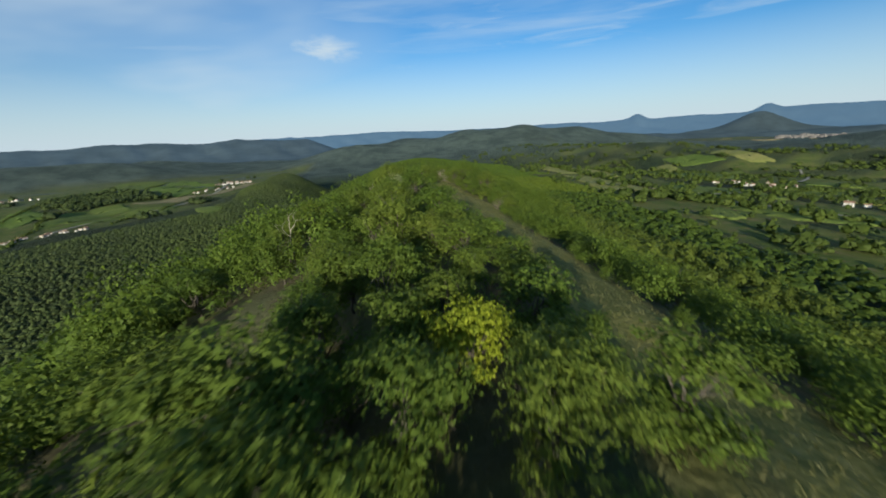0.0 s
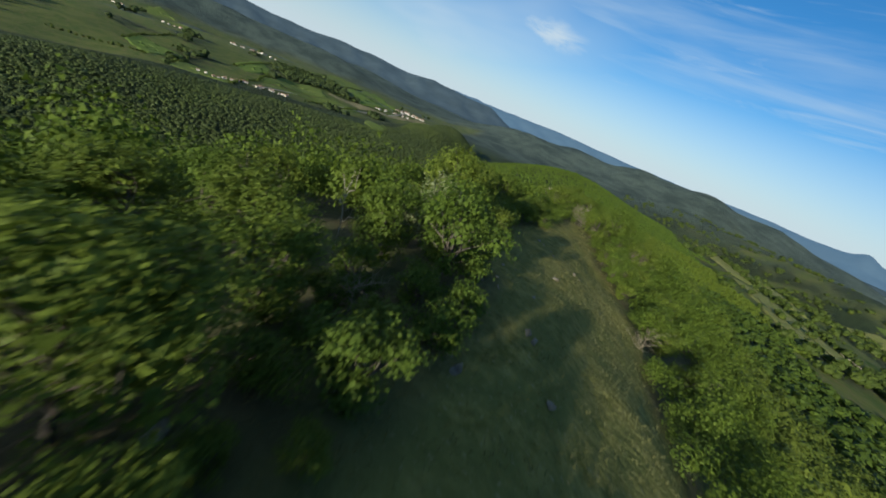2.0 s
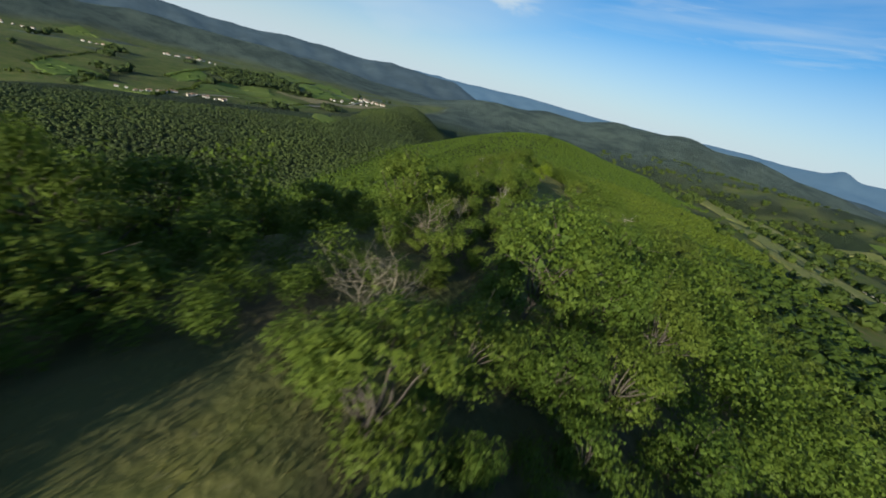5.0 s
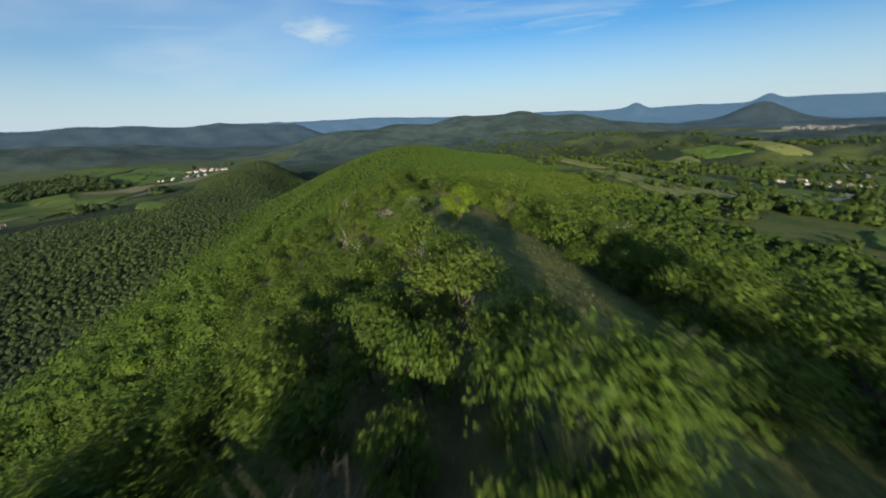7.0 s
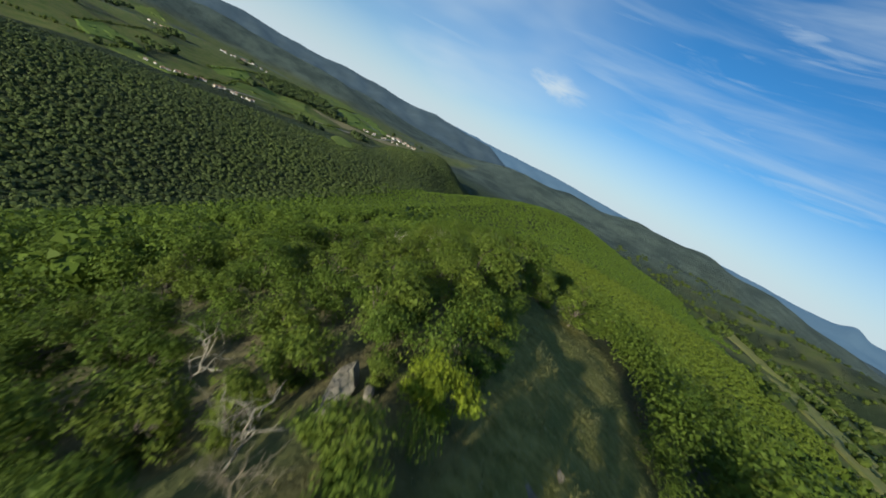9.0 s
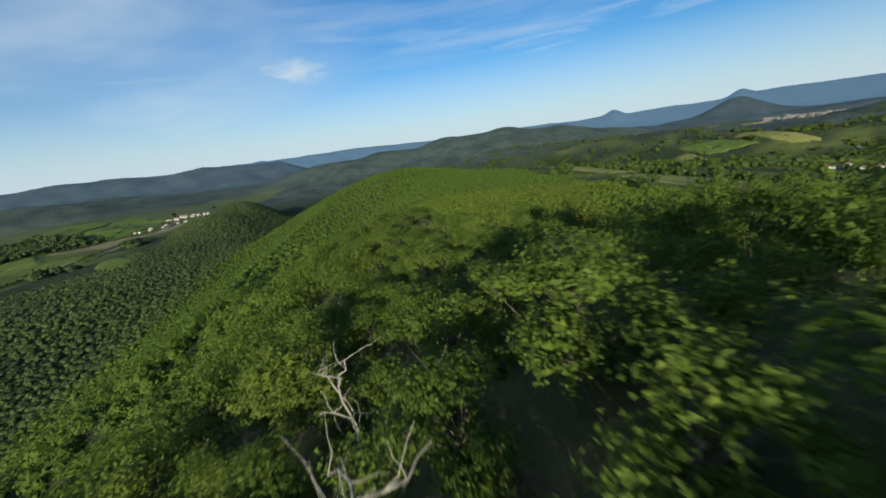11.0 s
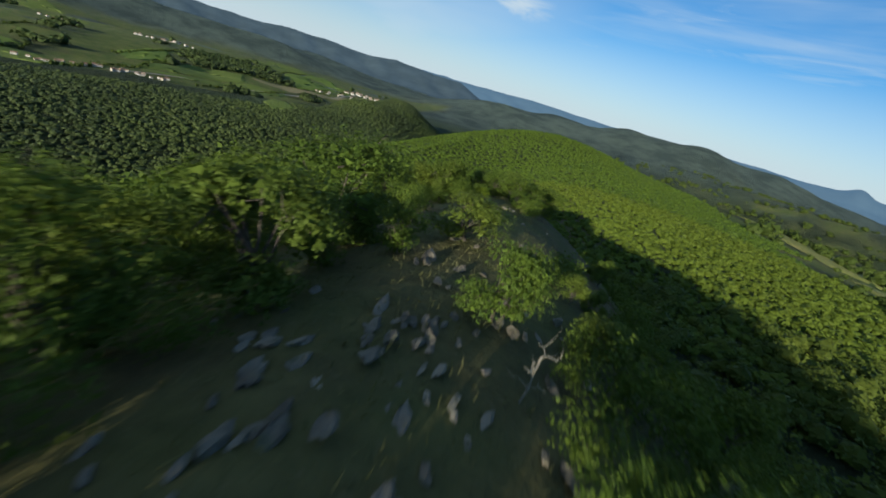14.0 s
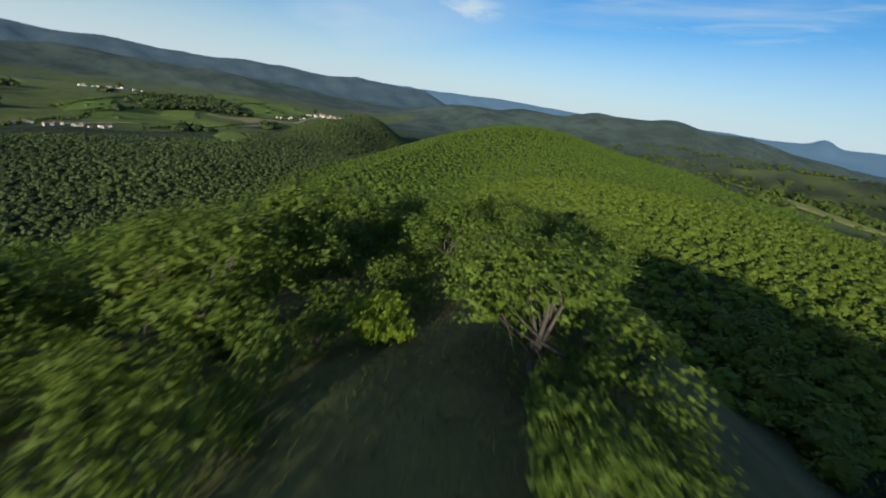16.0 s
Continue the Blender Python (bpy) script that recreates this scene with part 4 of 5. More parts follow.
def fill_near():
    """The oak scrub of both flanks: the nearest trees one by one, and spots for the rest."""
    rng = np.random.RandomState(11)
    n = 17500
    y = rng.uniform(-30, 230, n)
    cx = crest_x(y)
    u = np.where(rng.uniform(0, 1, n) < 0.55, -23 * rng.uniform(0, 1, n) ** 1.25, 27 * rng.uniform(0, 1, n) ** 1.15)
    x = cx + u
    mid, half = strip_middle(y), strip_half(y)
    open_side = mid - half - 0.3
    wide = rng.uniform(2.2, 4.4, n)
    tall = wide * rng.uniform(0.75, 1.05, n)
    far = (u > 14) & (y > 62)
    wide, tall = np.where(far, wide * 1.15, wide), np.where(far, tall * 1.25, tall)
    small = (u > 4) & (y < 75)
    wide, tall = np.where(small, wide * 0.72, wide), np.where(small, tall * 0.66, tall)
    tall = np.where((u < -2) & (y < 72), tall * 1.12, tall)
    scarp = (u < 0) & (y > 82) & (y < 119)
    wide, tall = np.where(scarp & (u > -16), wide * 0.75, wide), np.where(scarp, np.minimum(tall, 1.5 + 0.9 * (y < 107) + 0.05 * np.maximum(-u, 0)), tall)
    lit_bank = (y > 131) & (y < 147.5) & (u > -1) & (u < 9.5)
    wide, tall = np.where(lit_bank, wide * 0.7, wide), np.where(lit_bank, tall * 0.42, tall)
    tall = np.where((y < 62) & (x > open_side - 3.2) & (x < mid), tall * 0.6, tall)
    tall = np.where((y > 110) & (y < 128) & (x > open_side - 2.2) & (x < mid), tall * 0.42, tall)
    ex, ez = eye_line(y)
    near, ground = np.abs(x - ex), height(x, y)
    tall = np.where(near < 8 + wide / 2, np.minimum(tall, ez - np.where(y > 140, 1.5, 1.8) + 0.16 * near - ground), tall)
    wide = np.where((y > 148) & (y < 192) & (u > 1.2) & (u < 7), wide * 0.5, wide)
    bare = (y > 166) & (y < 204) & (u > 3) & (u < 16)
    wide, tall = np.where(bare, wide * 0.42, wide), np.where(bare, tall * 0.3, tall)
    tall = np.minimum(tall, wide * 1.1)
    wide = np.minimum(wide, tall * 1.3)
    ok = (tall > np.where(bare, 0.5, 0.7)) & open_shade(x, y, wide) & ~((y < 197) & (x > open_side) & (x < mid + half + 0.8))
    grid = np.array(PLANTED)
    fine = thick = bush = 0
    rest = []
    spots = np.where(ok)[0]
    for k in spots[np.argsort(near[spots] // 4, kind="stable")]:
        if (((grid[:, 0] - x[k]) ** 2 + (grid[:, 1] - y[k]) ** 2) < (0.36 * (wide[k] + grid[:, 2])) ** 2).any():
            continue
        grid = np.vstack([grid, (x[k], y[k], wide[k])])
        kind = "shrub" if tall[k] < 2.0 else "oak" if near[k] < 7.5 else "thicket"
        if y[k] < -3 and x[k] > 0.5 or y[k] < 3.5 and x[k] > 2.4:
            continue
        if y[k] < -3 or near[k] > 12 or fine >= 300 and kind == "oak" or bush >= 140 and kind == "shrub" or thick >= 100 and kind == "thicket":
            rest.append((x[k], y[k], min(wide[k] * 1.05, tall[k] * 1.15)))
        else:
            fine, thick, bush = fine + (kind == "oak"), thick + (kind == "thicket"), bush + (kind == "shrub")
            plant(kind, float(x[k]), float(y[k]), float(wide[k]), float(tall[k]))
    # low shrubs fill the gaps beside the flight
    y = rng.uniform(-3, 208, 9000)
    x = crest_x(y) + rng.uniform(-8, 9, 9000)
    wide = rng.uniform(0.8, 1.9, 9000)
    tall = wide * rng.uniform(0.7, 1.0, 9000)
    shut = open_shade(x, y, wide, 0.6) & ((np.abs(x - strip_middle(y)) > strip_half(y) + 0.2) | (y > 197))
    low = 0
    spots = np.where(shut)[0]
    aside = np.abs(x - eye_line(y)[0])
    for k in spots[np.argsort(aside[spots] // 3, kind="stable")]:
        if not (((grid[:, 0] - x[k]) ** 2 + (grid[:, 1] - y[k]) ** 2) < (0.34 * (wide[k] + grid[:, 2])) ** 2).any():
            grid = np.vstack([grid, (x[k], y[k], wide[k])])
            if low < 85:
                low += 1
                plant("shrub", float(x[k]), float(y[k]), float(wide[k]), float(tall[k]))
            else:
                rest.append((x[k], y[k], wide[k] * 0.9))
    return rest


THICKET_SPOTS = fill_near()


# ---- woods of the slopes, too many to count ----
def crown_proto(seed, count, size, core, inner=0.0):
    rng = np.random.RandomState(seed)
    d = rng.normal(0, 1, (count, 3))
    d /= np.linalg.norm(d, axis=1, keepdims=True)
    d[:, 2] = np.abs(d[:, 2]) * np.where(rng.uniform(0, 1, count) < 0.25, -0.6, 1)
    lump = 1 + 0.20 * np.sin(4 * d[:, 0] + seed) + 0.18 * np.sin(5 * d[:, 1] + 2 * seed) * np.cos(4 * d[:, 2])
    reach = rng.uniform(0.74, 1.08, count) * np.where(np.arange(count) < inner * count, rng.uniform(0.45, 0.85, count), 1)
    v, f = blades_of(d * (lump * reach)[:, None] * 0.5, d, size, rng)
    bm = bmesh.new()
    bmesh.ops.create_icosphere(bm, subdivisions=1, radius=core)
    cv = np.array([tuple(p.co) for p in bm.verts]) * (1, 1, 1)
    cv *= (1 + 0.25 * np.sin(5 * cv[:, :1] + seed) * np.cos(6 * cv[:, 1:2]))
    cf = np.array([[p.index for p in g.verts] for g in bm.faces])
    bm.free()
    return gather([(v, f), (cv, cf)])


def wood(name, label, spots, protos, material, tall=0.95, sink=0.1, seed=1):
    """One mesh of many crowns. spots: x, y, width."""
    rng = np.random.RandomState(seed)
    spots = np.array(spots)
    z = height(spots[:, 0], spots[:, 1])
    vs, fs, n = [], [], 0
    pick = rng.randint(0, len(protos), len(spots))
    for k, (pv, pf) in enumerate(protos):
        s = np.where(pick == k)[0]
        if not len(s):
            continue
        a = rng.uniform(0, 6.283, len(s))
        w = spots[s, 2]
        h = w * tall * rng.uniform(0.8, 1.25, len(s))
        c, si = np.cos(a)[:, None], np.sin(a)[:, None]
        x = (pv[None, :, 0] * c - pv[None, :, 1] * si) * w[:, None] + spots[s, 0][:, None]
        y = (pv[None, :, 0] * si + pv[None, :, 1] * c) * w[:, None] + spots[s, 1][:, None]
        zz = (pv[None, :, 2] + 0.5 - sink) * h[:, None] + z[s][:, None]
        vs.append(np.stack([x, y, zz], -1).reshape(-1, 3))
        fs.append((pf[None] + (np.arange(len(s)) * len(pv))[:, None, None] + n).reshape(-1, 3))
        n += len(s) * len(pv)
    return tagged(new(name, mesh_of(name, np.concatenate(vs), np.concatenate(fs), material)), label, "woods", kind="stuff")


def scatter(rng, box, gap, keep, wide):
    """Uneven spots at about that gap, where keep(x, y) is true."""
    xs, ys = np.arange(box[0], box[1], gap), np.arange(box[2], box[3], gap)
    gx, gy = np.meshgrid(xs, ys)
    gx = gx + rng.uniform(-0.8, 0.8, gx.shape) * gap
    gy = gy + rng.uniform(-0.8, 0.8, gy.shape) * gap
    gx, gy = gx.ravel(), gy.ravel()
    ok = keep(gx, gy)
    w = wide[0] + (wide[1] - wide[0]) * rng.uniform(-0.25, 1.1, len(gx))
    return np.stack([gx, gy, w], -1)[ok]


FULL = [crown_proto(60 + k, 980, 0.030, 0.10, 0.42) for k in range(4)]
DOT = [crown_proto(80 + k, 10, 0.24, 0.45) for k in range(5)]
MID = [crown_proto(k, 150, 0.068, 0.36) for k in range(4)]
LOW = [crown_proto(20 + k, 16, 0.20, 0.40) for k in range(5)]
RNG = np.random.RandomState(17)


def off_crest(x, y):
    return x - crest_x(y)


def slope_left(x, y):
    u = off_crest(x, y)
    return (u < -19) & (u > -75)


def slope_right(x, y):
    u = off_crest(x, y)
    return (u > 22) & (u < 75) & (RNG.uniform(0, 1, len(x)) < 0.85)


wood("thicket", "bushy green oak thicket on both flanks of the ridge", THICKET_SPOTS, FULL, LEAF_SLOPE, 1.1, seed=13)
wood("slope_wood", "dense green oak wood on the sunny slope", scatter(RNG, (-80, -10, -10, 235), 2.7, slope_left, (2.4, 4.2)), MID, LEAF_SLOPE, 0.85, 0.2, seed=2)
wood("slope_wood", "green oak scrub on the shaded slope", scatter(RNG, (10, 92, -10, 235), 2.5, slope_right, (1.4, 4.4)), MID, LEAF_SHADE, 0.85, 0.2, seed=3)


def beyond_left(x, y):
    u = off_crest(x, y)
    return (x > -172 + 0.03 * y) & ((u < -73) | (u < -8) & (y > 232)) & (y < 336)


def dome_keep(x, y):
    return (np.abs(off_crest(x, y)) < 175) & (x < 122 + 16 * ripple(x, y, 40, 31)) & (y < 600)


def gap_keep(x, y):
    return (y >= 212) & (y < 332) & (x > -12) & (x < 126 + 12 * ripple(x, y, 30, 35))


wood("valley_wood", "green oak wood low on the slope", scatter(RNG, (-170, -8, -40, 336), 2.7, beyond_left, (2.2, 4.0)), DOT, LEAF_SLOPE, 0.7, 0.2, seed=4)
wood("dome_wood", "low green scrub covering the rounded hill", scatter(RNG, (-170, 146, 330, 610), 2.0, dome_keep, (1.5, 2.8)), DOT, LEAF_DOME, 0.6, 0.3, seed=5)
wood("saddle_wood", "green scrub in the saddle below the ridge", scatter(RNG, (-14, 146, 210, 332), 1.65, gap_keep, (1.1, 2.6)), LOW, LEAF_DOME, 0.8, 0.3, seed=6)


def shelf_edge(x, y):
    return (off_crest(x, y) > 73) & (x < 118 + 22 * ripple(x, y, 50, 33)) & (y < 236)


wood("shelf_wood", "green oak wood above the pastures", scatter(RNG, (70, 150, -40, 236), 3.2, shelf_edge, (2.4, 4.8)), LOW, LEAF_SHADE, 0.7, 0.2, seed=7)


def spur_keep(x, y):
    d, az = np.hypot(x, y - 95), np.degrees(np.arctan2(x, y - 95))
    near = (az < -12) & (x < -166 + 0.03 * y) & (d < 470 + np.maximum(0, az + 34) * 27)
    return near & (off_crest(x, y) < -100) & ~in_fields(x, y)


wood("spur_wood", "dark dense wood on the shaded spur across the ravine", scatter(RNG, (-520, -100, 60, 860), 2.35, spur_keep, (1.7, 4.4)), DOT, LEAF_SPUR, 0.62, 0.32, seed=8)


def bush_keep(x, y):
    return RNG.uniform(0, 1, len(x)) < (0.09 + 0.5 * (ripple(x, y, 45, 41) > 0.75)) * np.where(in_fields(x, y), 0.9, 1)


wood("pasture_bushes", "dark bushes scattered over the pasture", scatter(RNG, (118, 420, 60, 620), 7.0, bush_keep, (3.0, 6.5)), LOW, LEAF_HEDGE, seed=9)


def right_copse(x, y):
    d, az = np.hypot(x, y - 95), np.degrees(np.arctan2(x, y - 95))
    clump = ripple(x, y, 150, 71) + 0.7 * ripple(x, y, 45, 72)
    return (x > 130) & (az > 8) & (d > 330) & (d < 1400) & ~in_fields(x, y) & ((clump > 0.55) | (RNG.uniform(0, 1, len(x)) < 0.03))


wood("valley_copse", "green copses and lone trees among the pastures", scatter(RNG, (130, 1250, 150, 1350), 11.0, right_copse, (6, 12)), LOW, LEAF_HEDGE, 0.7, 0.2, seed=15)


def hedge(points, gap, wide, rng):
    pts = np.array(points, float)
    seg = np.r_[0, np.cumsum(np.hypot(*np.diff(pts, axis=0).T))]
    s = np.arange(0, seg[-1], gap)
    x, y = np.interp(s, seg, pts[:, 0]), np.interp(s, seg, pts[:, 1])
    return np.stack([x + rng.normal(0, gap * 0.4, len(s)), y + rng.normal(0, gap * 0.4, len(s)), rng.uniform(*wide, len(s))], -1)


HEDGES = [hedge(p, 4.0, (4, 7), RNG) for p in (((133, 238), (184, 232), (240, 226)), ((175, 475), (180, 375), (188, 330), (188, 240)), ((150, 250), (178, 216), (212, 176), (236, 137)),
                                               ((123, 229), (175, 218), (190, 200)), ((290, 296), (330, 300), (420, 334)), ((285, 264), (340, 220), (420, 160)), ((128, 120), (180, 98), (260, 60)), ((236, 470), (262, 400), (330, 380)))]
wood("field_hedge", "dark hedgerow between the fields", np.concatenate(HEDGES), LOW, LEAF_HEDGE, seed=10)
HEDGES = [hedge(p, 4.0, (2.4, 5), RNG) for p in (((-513, 384), (-567, 448), (-629, 499)), ((-420, 398), (-475, 457), (-537, 547)), ((-537, 547), (-610, 640), (-662, 740)), ((-610, 830), (-550, 910), (-510, 975)), ((-669, 624), (-800, 850)),
                                                ((-440, 560), (-470, 700), (-483, 778)), ((-676, 435), (-757, 507), (-840, 640)), ((-700, 976), (-784, 1251)), ((-860, 920), (-700, 900), (-577, 896)), ((-553, 388), (-640, 330)))]
wood("field_hedge", "dark hedgerow between the fields", np.concatenate(HEDGES), LOW, LEAF_HEDGE, seed=11)


def valley_keep(x, y):
    d, az = np.hypot(x, y - 95), np.degrees(np.arctan2(x, y - 95))
    clump = ripple(x, y, 190, 51) + 0.5 * ripple(x, y, 70, 52)
    return ~in_fields(x, y) & (az < -22) & (d > 480) & (d < 1350) & (clump > 0.85)


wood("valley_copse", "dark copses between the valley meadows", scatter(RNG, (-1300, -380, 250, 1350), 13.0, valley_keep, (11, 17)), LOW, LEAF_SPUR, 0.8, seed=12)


def tongue_keep(x, y):
    ring = ((-793, 841), (-859, 993), (-662, 995), (-592, 895), (-642, 740))
    turn = np.array([(bx - ax) * (y - ay) - (by - ay) * (x - ax) for (ax, ay), (bx, by) in zip(ring, ring[1:] + ring[:1])])
    return (np.all(turn > 0, 0) | np.all(turn < 0, 0)) & ~in_fields(x, y)


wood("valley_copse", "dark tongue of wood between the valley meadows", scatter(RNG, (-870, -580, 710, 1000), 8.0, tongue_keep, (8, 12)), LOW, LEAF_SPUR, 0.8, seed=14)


# ---- rocks and grass of the crest ----
def build_rock(name, label, seed, flat):
    rng = np.random.RandomState(seed)
    bm = bmesh.new()
    bmesh.ops.create_icosphere(bm, subdivisions=2, radius=0.5)
    cuts = rng.normal(0, 1, (8, 3))
    cuts /= np.linalg.norm(cuts, axis=1, keepdims=True)
    depth = rng.uniform(0.14, 0.34, 8)
    for p in bm.verts:
        c = np.array(p.co)
        for n, d in zip(cuts, depth):
            over = c @ n - d
            if over > 0:
                c = c - n * over
        c = c + rng.normal(0, 0.035, 3)
        p.co = Vector((c[0], c[1], c[2] * flat))
    me = bpy.data.meshes.new(name)
    bm.to_mesh(me)
    bm.free()
    me.materials.append(ROCK)
    return tagged(new(name, me), label, "rock", group="limestone rocks on the crest")


ROCKS = [build_rock("rock", "weathered grey limestone outcrop in the grass", k, f) for k, f in ((1, 0.6), (2, 0.8), (3, 0.45), (4, 0.7), (5, 0.55))]
ROCK_USED = set()


def lay_rock(x, y, length, wide, tall, turn):
    fresh = [p for p in ROCKS if p.name not in ROCK_USED]
    proto = fresh[0] if fresh else ROCKS[DICE.randrange(len(ROCKS))]
    m = Matrix.LocRotScale((x, y, float(height(x, y)) + tall * 0.02), Euler((DICE.uniform(-0.25, 0.25), DICE.uniform(-0.25, 0.25), radians(turn))), (wide, length, tall))
    if proto.name not in ROCK_USED:
        ROCK_USED.add(proto.name)
        proto.matrix_basis = m
    else:
        copy_thing(proto, Matrix.Identity(4)).matrix_basis = m


for x, y, l, w, t, a in ((4.1, 112.6, 2.1, 0.8, 0.9, 14), (5.9, 118.6, 0.9, 0.5, 0.9, 10), (5.3, 116.5, 1.3, 0.4, 0.5, 5),
                         (8.4, 84.0, 2.2, 0.5, 0.5, 25), (9.0, 79.8, 1.5, 0.25, 0.3, 30), (1.9, 172.4, 0.8, 0.5, 0.7, 20), (2.4, 186.9, 0.9, 0.45, 0.9, 15), (3.9, 184.0, 0.6, 0.4, 0.7, 10)):
    lay_rock(x, y, l, w, t, a)
# low ribs of limestone that crop out along the crest
for ax, ay, bx, by, count, wide in ((5.2, 104.2, 5.9, 98.4, 13, 0.34), (6.45, 101.2, 6.75, 98.8, 6, 0.42), (8.05, 103.0, 8.75, 97.2, 15, 0.20), (7.4, 102.6, 7.5, 101.4, 3, 0.2), (9.2, 110.5, 9.0, 114.5, 7, 0.2)):
    for k in range(count):
        f = (k + DICE.uniform(-0.3, 0.3)) / (count - 1)
        s = DICE.uniform(0.75, 1.3)
        lay_rock(ax + (bx - ax) * f + DICE.gauss(0, 0.07), ay + (by - ay) * f, DICE.uniform(0.5, 1.0), wide * s, 0.45 * s, -math.degrees(math.atan2(bx - ax, by - ay)) + DICE.uniform(-12, 12))
for _ in range(70):
    s = DICE.uniform(0.14, 0.38)
    lay_rock(DICE.gauss(2.7, 0.8), DICE.gauss(167.2, 1.3), s * DICE.uniform(1.1, 2.0), s * 0.7, s * DICE.uniform(0.7, 1.2), DICE.uniform(-20, 25))
for _ in range(90):
    y = DICE.choice((DICE.uniform(163, 190), DICE.uniform(164, 173), DICE.uniform(24, 50), DICE.uniform(92, 120)))
    u = DICE.gauss(0.6, 1.5)
    s = DICE.uniform(0.18, 0.6) * (0.75 if 162 < y < 174 else 1.0)
    lay_rock(float(crest_x(y)) + u, y, s * DICE.uniform(1, 1.8), s * 0.7, s * DICE.uniform(0.6, 1.0), DICE.uniform(-25, 35))


for k in range(26):
    f = k / 25
    s = DICE.uniform(0.8, 1.9)
    px, py = 180 + 4 * math.sin(5 * f) + DICE.gauss(0, 1.2), 276 - 28 * f
    ob = copy_thing(ROCKS[k % len(ROCKS)], Matrix.Identity(4))
    ob.matrix_basis = Matrix.LocRotScale((px, py, float(height(px, py)) + 1.3), Euler((0, 0, DICE.uniform(0, 6.28))), (s, s * 1.3, s))
    tagged(ob, "pale boulder in a row across the dry pasture", "rock", group="boulders in the pasture")


def build_grass():
    rng = np.random.RandomState(3)
    n = 90000
    y = rng.uniform(-6, 198, n)
    x = strip_middle(y) + rng.normal(0, 0.62, n) * (strip_half(y) + 0.8)
    x = np.where(rng.uniform(0, 1, n) < 0.25, crest_x(y) + rng.normal(0, 2.2, n), x)
    keep = (ripple(x, y, 1.6, 61) > -0.35) & ((y < 150) | (rng.uniform(0, 1, n) < 0.35))
    x, y = x[keep], y[keep]
    n = len(x)
    z = height(x, y)
    a, h, w = rng.uniform(0, 6.283, n), rng.uniform(0.06, 0.20, n), rng.uniform(0.008, 0.02, n)
    lean = rng.normal(0, 0.09, (n, 2))
    base = np.stack([x, y, z - 0.02], -1)
    side = np.stack([np.cos(a) * w, np.sin(a) * w, 0 * a], -1)
    tip = base + np.stack([lean[:, 0], lean[:, 1], h], -1)
    v = np.stack([base - side, base + side, tip], 1).reshape(-1, 3)
    return tagged(new("grass", mesh_of("grass", v, np.arange(3 * n).reshape(-1, 3), DRY_GRASS)), "short dry yellow-green grass along the crest", "grass", kind="stuff")


build_grass()


# ---- villages ----
def build_house(name, label, wall, seed):
    rng = random.Random(seed)
    house = new(name)
    house.empty_display_size = 1
    tagged(house, label, "house", group="village houses")
    w, d, h, r = 11.0, 8.5, 5.6, 2.4
    bm = bmesh.new()
    bmesh.ops.create_cube(bm, size=1, matrix=Matrix.Translation((0, 0, h / 2 - 0.6)) @ Matrix.Diagonal((w, d, h + 1.2, 1)))
    part("wall", bm, wall, house)
    bm = bmesh.new()
    e = 0.6
    pts = [bm.verts.new(p) for p in ((-w / 2 - e, -d / 2 - e, h - 0.25), (w / 2 + e, -d / 2 - e, h - 0.25), (w / 2 + e, d / 2 + e, h - 0.25), (-w / 2 - e, d / 2 + e, h - 0.25), (-w / 2 - e, 0, h + r), (w / 2 + e, 0, h + r))]
    for f in ((0, 1, 5, 4), (2, 3, 4, 5), (0, 4, 3), (1, 2, 5), (3, 2, 1, 0)):
        bm.faces.new([pts[i] for i in f])
    roof = part("roof", bm, ROOF_TILE, house)
    bm = bmesh.new()
    bmesh.ops.create_cube(bm, size=1, matrix=Matrix.Translation((rng.uniform(-3, 3), 1.2, h + r)) @ Matrix.Diagonal((0.8, 0.8, 1.6, 1)))
    part("chimney", bm, wall, roof)
    for k in range(6):
        bm = bmesh.new()
        x, z = (-3.4, 0, 3.4)[k % 3], (1.5, 4.1)[k // 3]
        bmesh.ops.create_cube(bm, size=1, matrix=Matrix.Translation((x, -d / 2, z)) @ Matrix.Diagonal((1.1, 0.12, 1.3, 1)))
        part("window", bm, SHUTTER, house)
    return house


HOUSES = [build_house("house", "white plastered village house with a clay tile roof", WALL_WHITE, 1), build_house("stone_house", "pale stone village house with a clay tile roof", WALL_STONE, 2)]
HOUSE_USED = set()


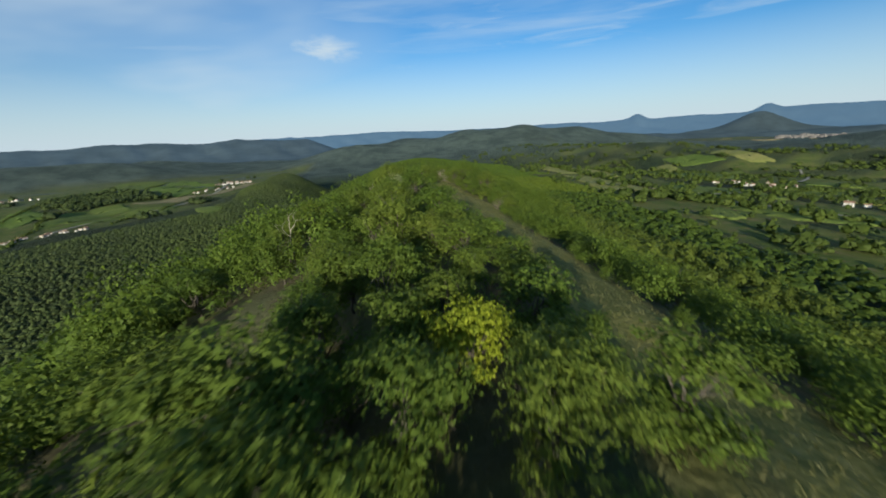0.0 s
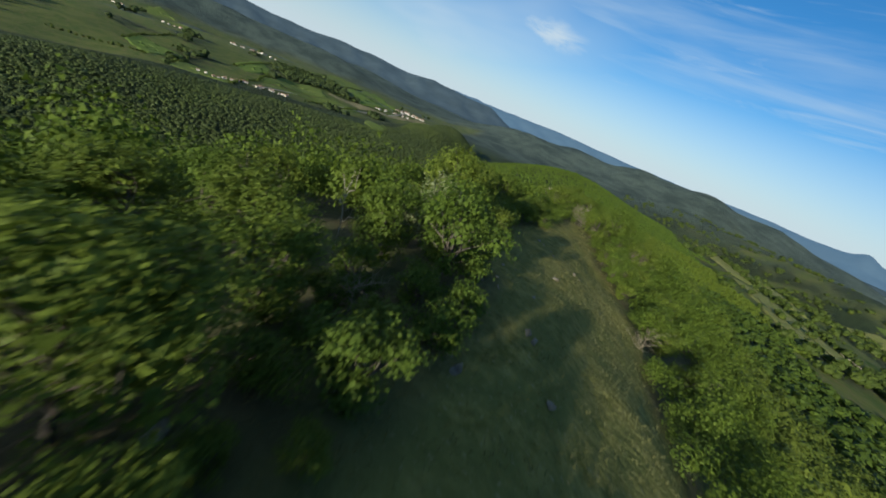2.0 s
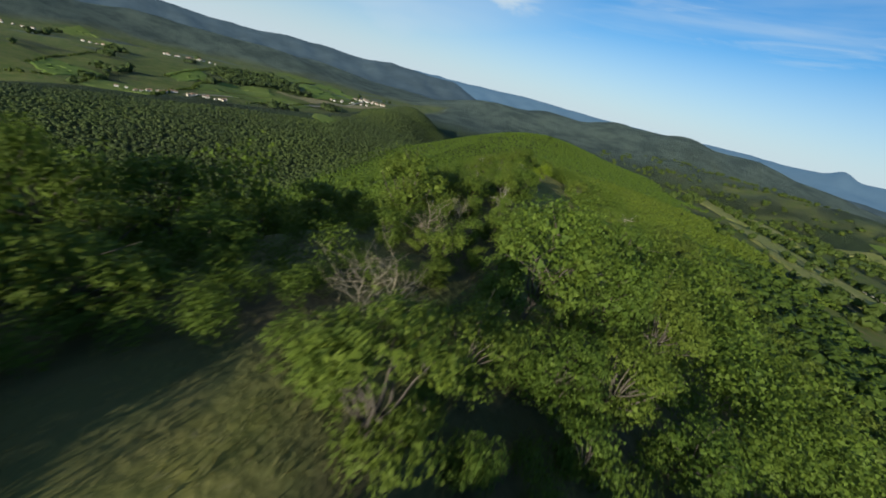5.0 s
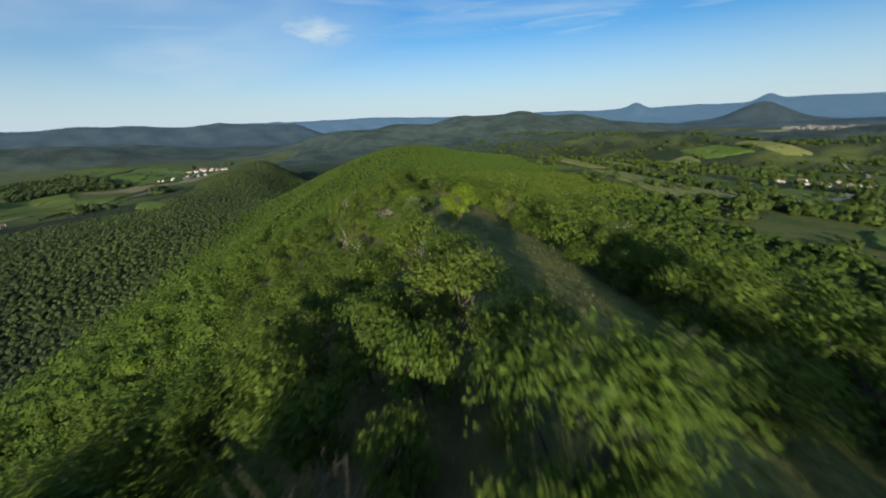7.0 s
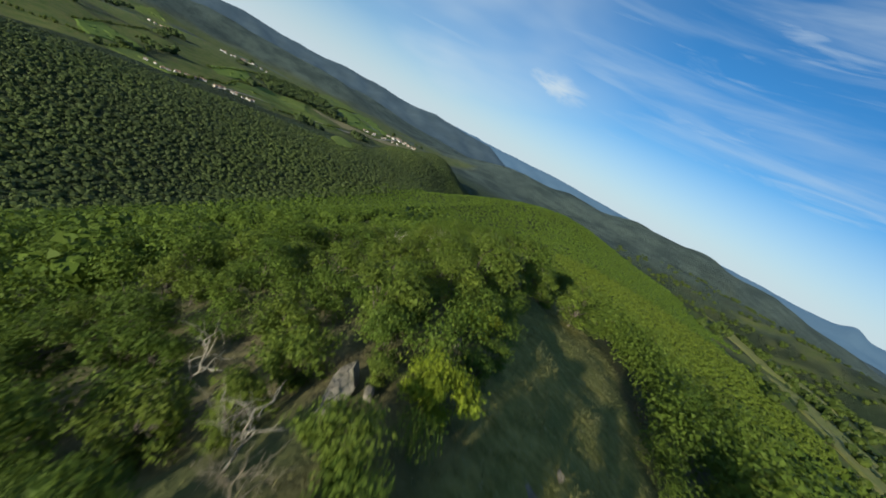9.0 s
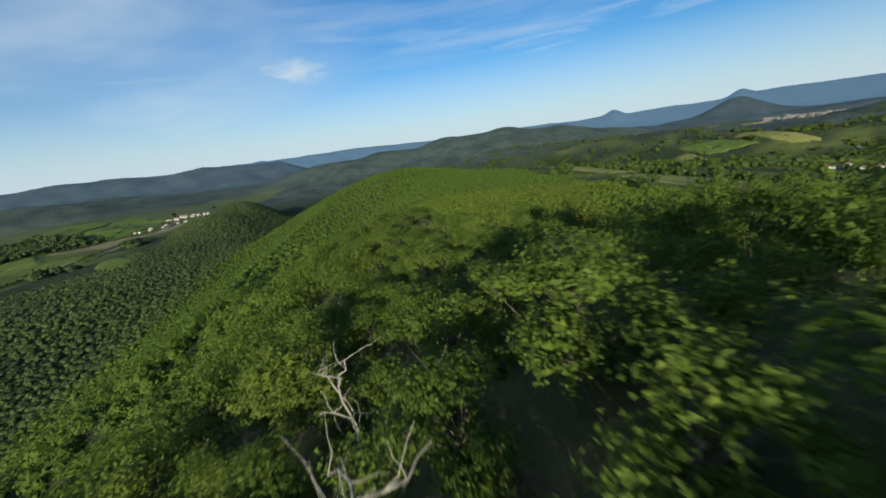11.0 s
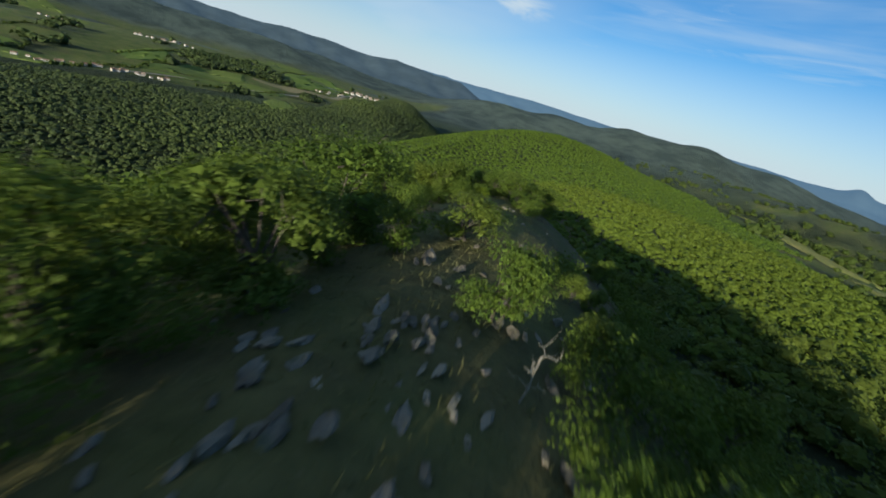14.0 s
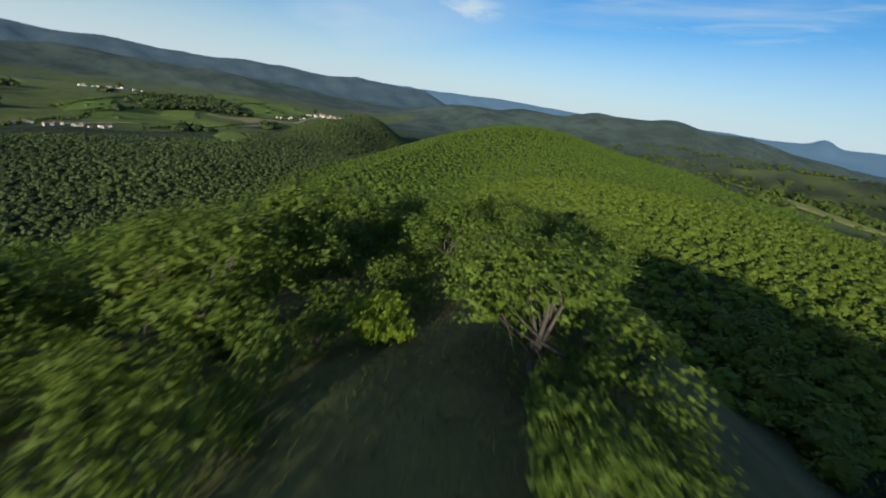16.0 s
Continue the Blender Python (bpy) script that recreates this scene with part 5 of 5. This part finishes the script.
def village(x, y, count, along, across, turn, seed, size=0.8):
    rng = random.Random(seed)
    c, s = math.cos(radians(turn)), math.sin(radians(turn))
    for k in range(count):
        a, b = (k / max(1, count - 1) - 0.5) * along + rng.uniform(-5, 5), rng.uniform(-0.5, 0.5) * across
        px, py = x + a * c - b * s, y + a * s + b * c
        q = size * rng.uniform(0.75, 1.25)
        m = Matrix.LocRotScale((px, py, float(height(px, py)) + 0.8), Euler((0, 0, radians(turn + rng.uniform(-30, 30)))), (q, q, q * rng.uniform(0.8, 1.1)))
        proto = HOUSES[0 if rng.random() < 0.72 else 1]
        if proto.name not in HOUSE_USED:
            HOUSE_USED.add(proto.name)
            proto.matrix_basis = m
        else:
            copy_thing(proto, Matrix.Identity(4)).matrix_basis = m


village(-470, 476, 30, 120, 26, 62, 1, 0.34)
village(-960, 932, 16, 130, 40, 20, 2, 0.45)
village(-1045, 770, 5, 50, 20, 20, 3, 0.5)
village(-545, 1180, 24, 80, 70, 20, 4, 0.6)
village(-515, 1010, 10, 120, 16, 70, 5, 0.42)
village(350, 352, 18, 98, 34, 10, 6, 0.27)
village(300, 215, 3, 26, 8, -30, 7, 0.4)
village(-1180, 700, 6, 70, 30, 20, 8, 0.5)


def build_town(name, label, az_lo, az_hi, r_lo, r_hi, count, seed):
    """Pale blocks of a town on the plain, too far to count."""
    rng = np.random.RandomState(seed)
    az, r = np.radians(rng.uniform(az_lo, az_hi, count)), rng.uniform(r_lo, r_hi, count)
    x, y = np.sin(az) * r, 95 + np.cos(az) * r
    z = height(x, y)
    w, h = rng.uniform(5, 12, count), rng.uniform(3, 7, count)
    cube = np.array([(i, j, k) for i in (-0.5, 0.5) for j in (-0.5, 0.5) for k in (-0.3, 1.0)])
    v = cube[None] * np.stack([w, w, h], -1)[:, None] + np.stack([x, y, z], -1)[:, None]
    f = np.array(((0, 1, 3, 2), (4, 6, 7, 5), (0, 4, 5, 1), (2, 3, 7, 6), (1, 5, 7, 3), (0, 2, 6, 4)))
    faces = (f[None] + (np.arange(count) * 8)[:, None, None]).reshape(-1, 4)
    return tagged(new(name, mesh_of(name, v.reshape(-1, 3), faces, WALL_FAR)), label, "town", kind="stuff")


build_town("town", "pale blocks of a distant town on the plain", 47.0, 62, 2450, 2950, 640, 1)
build_town("town", "pale roofs of a far village in the valley", -20.5, -17.5, 2900, 3100, 50, 2)
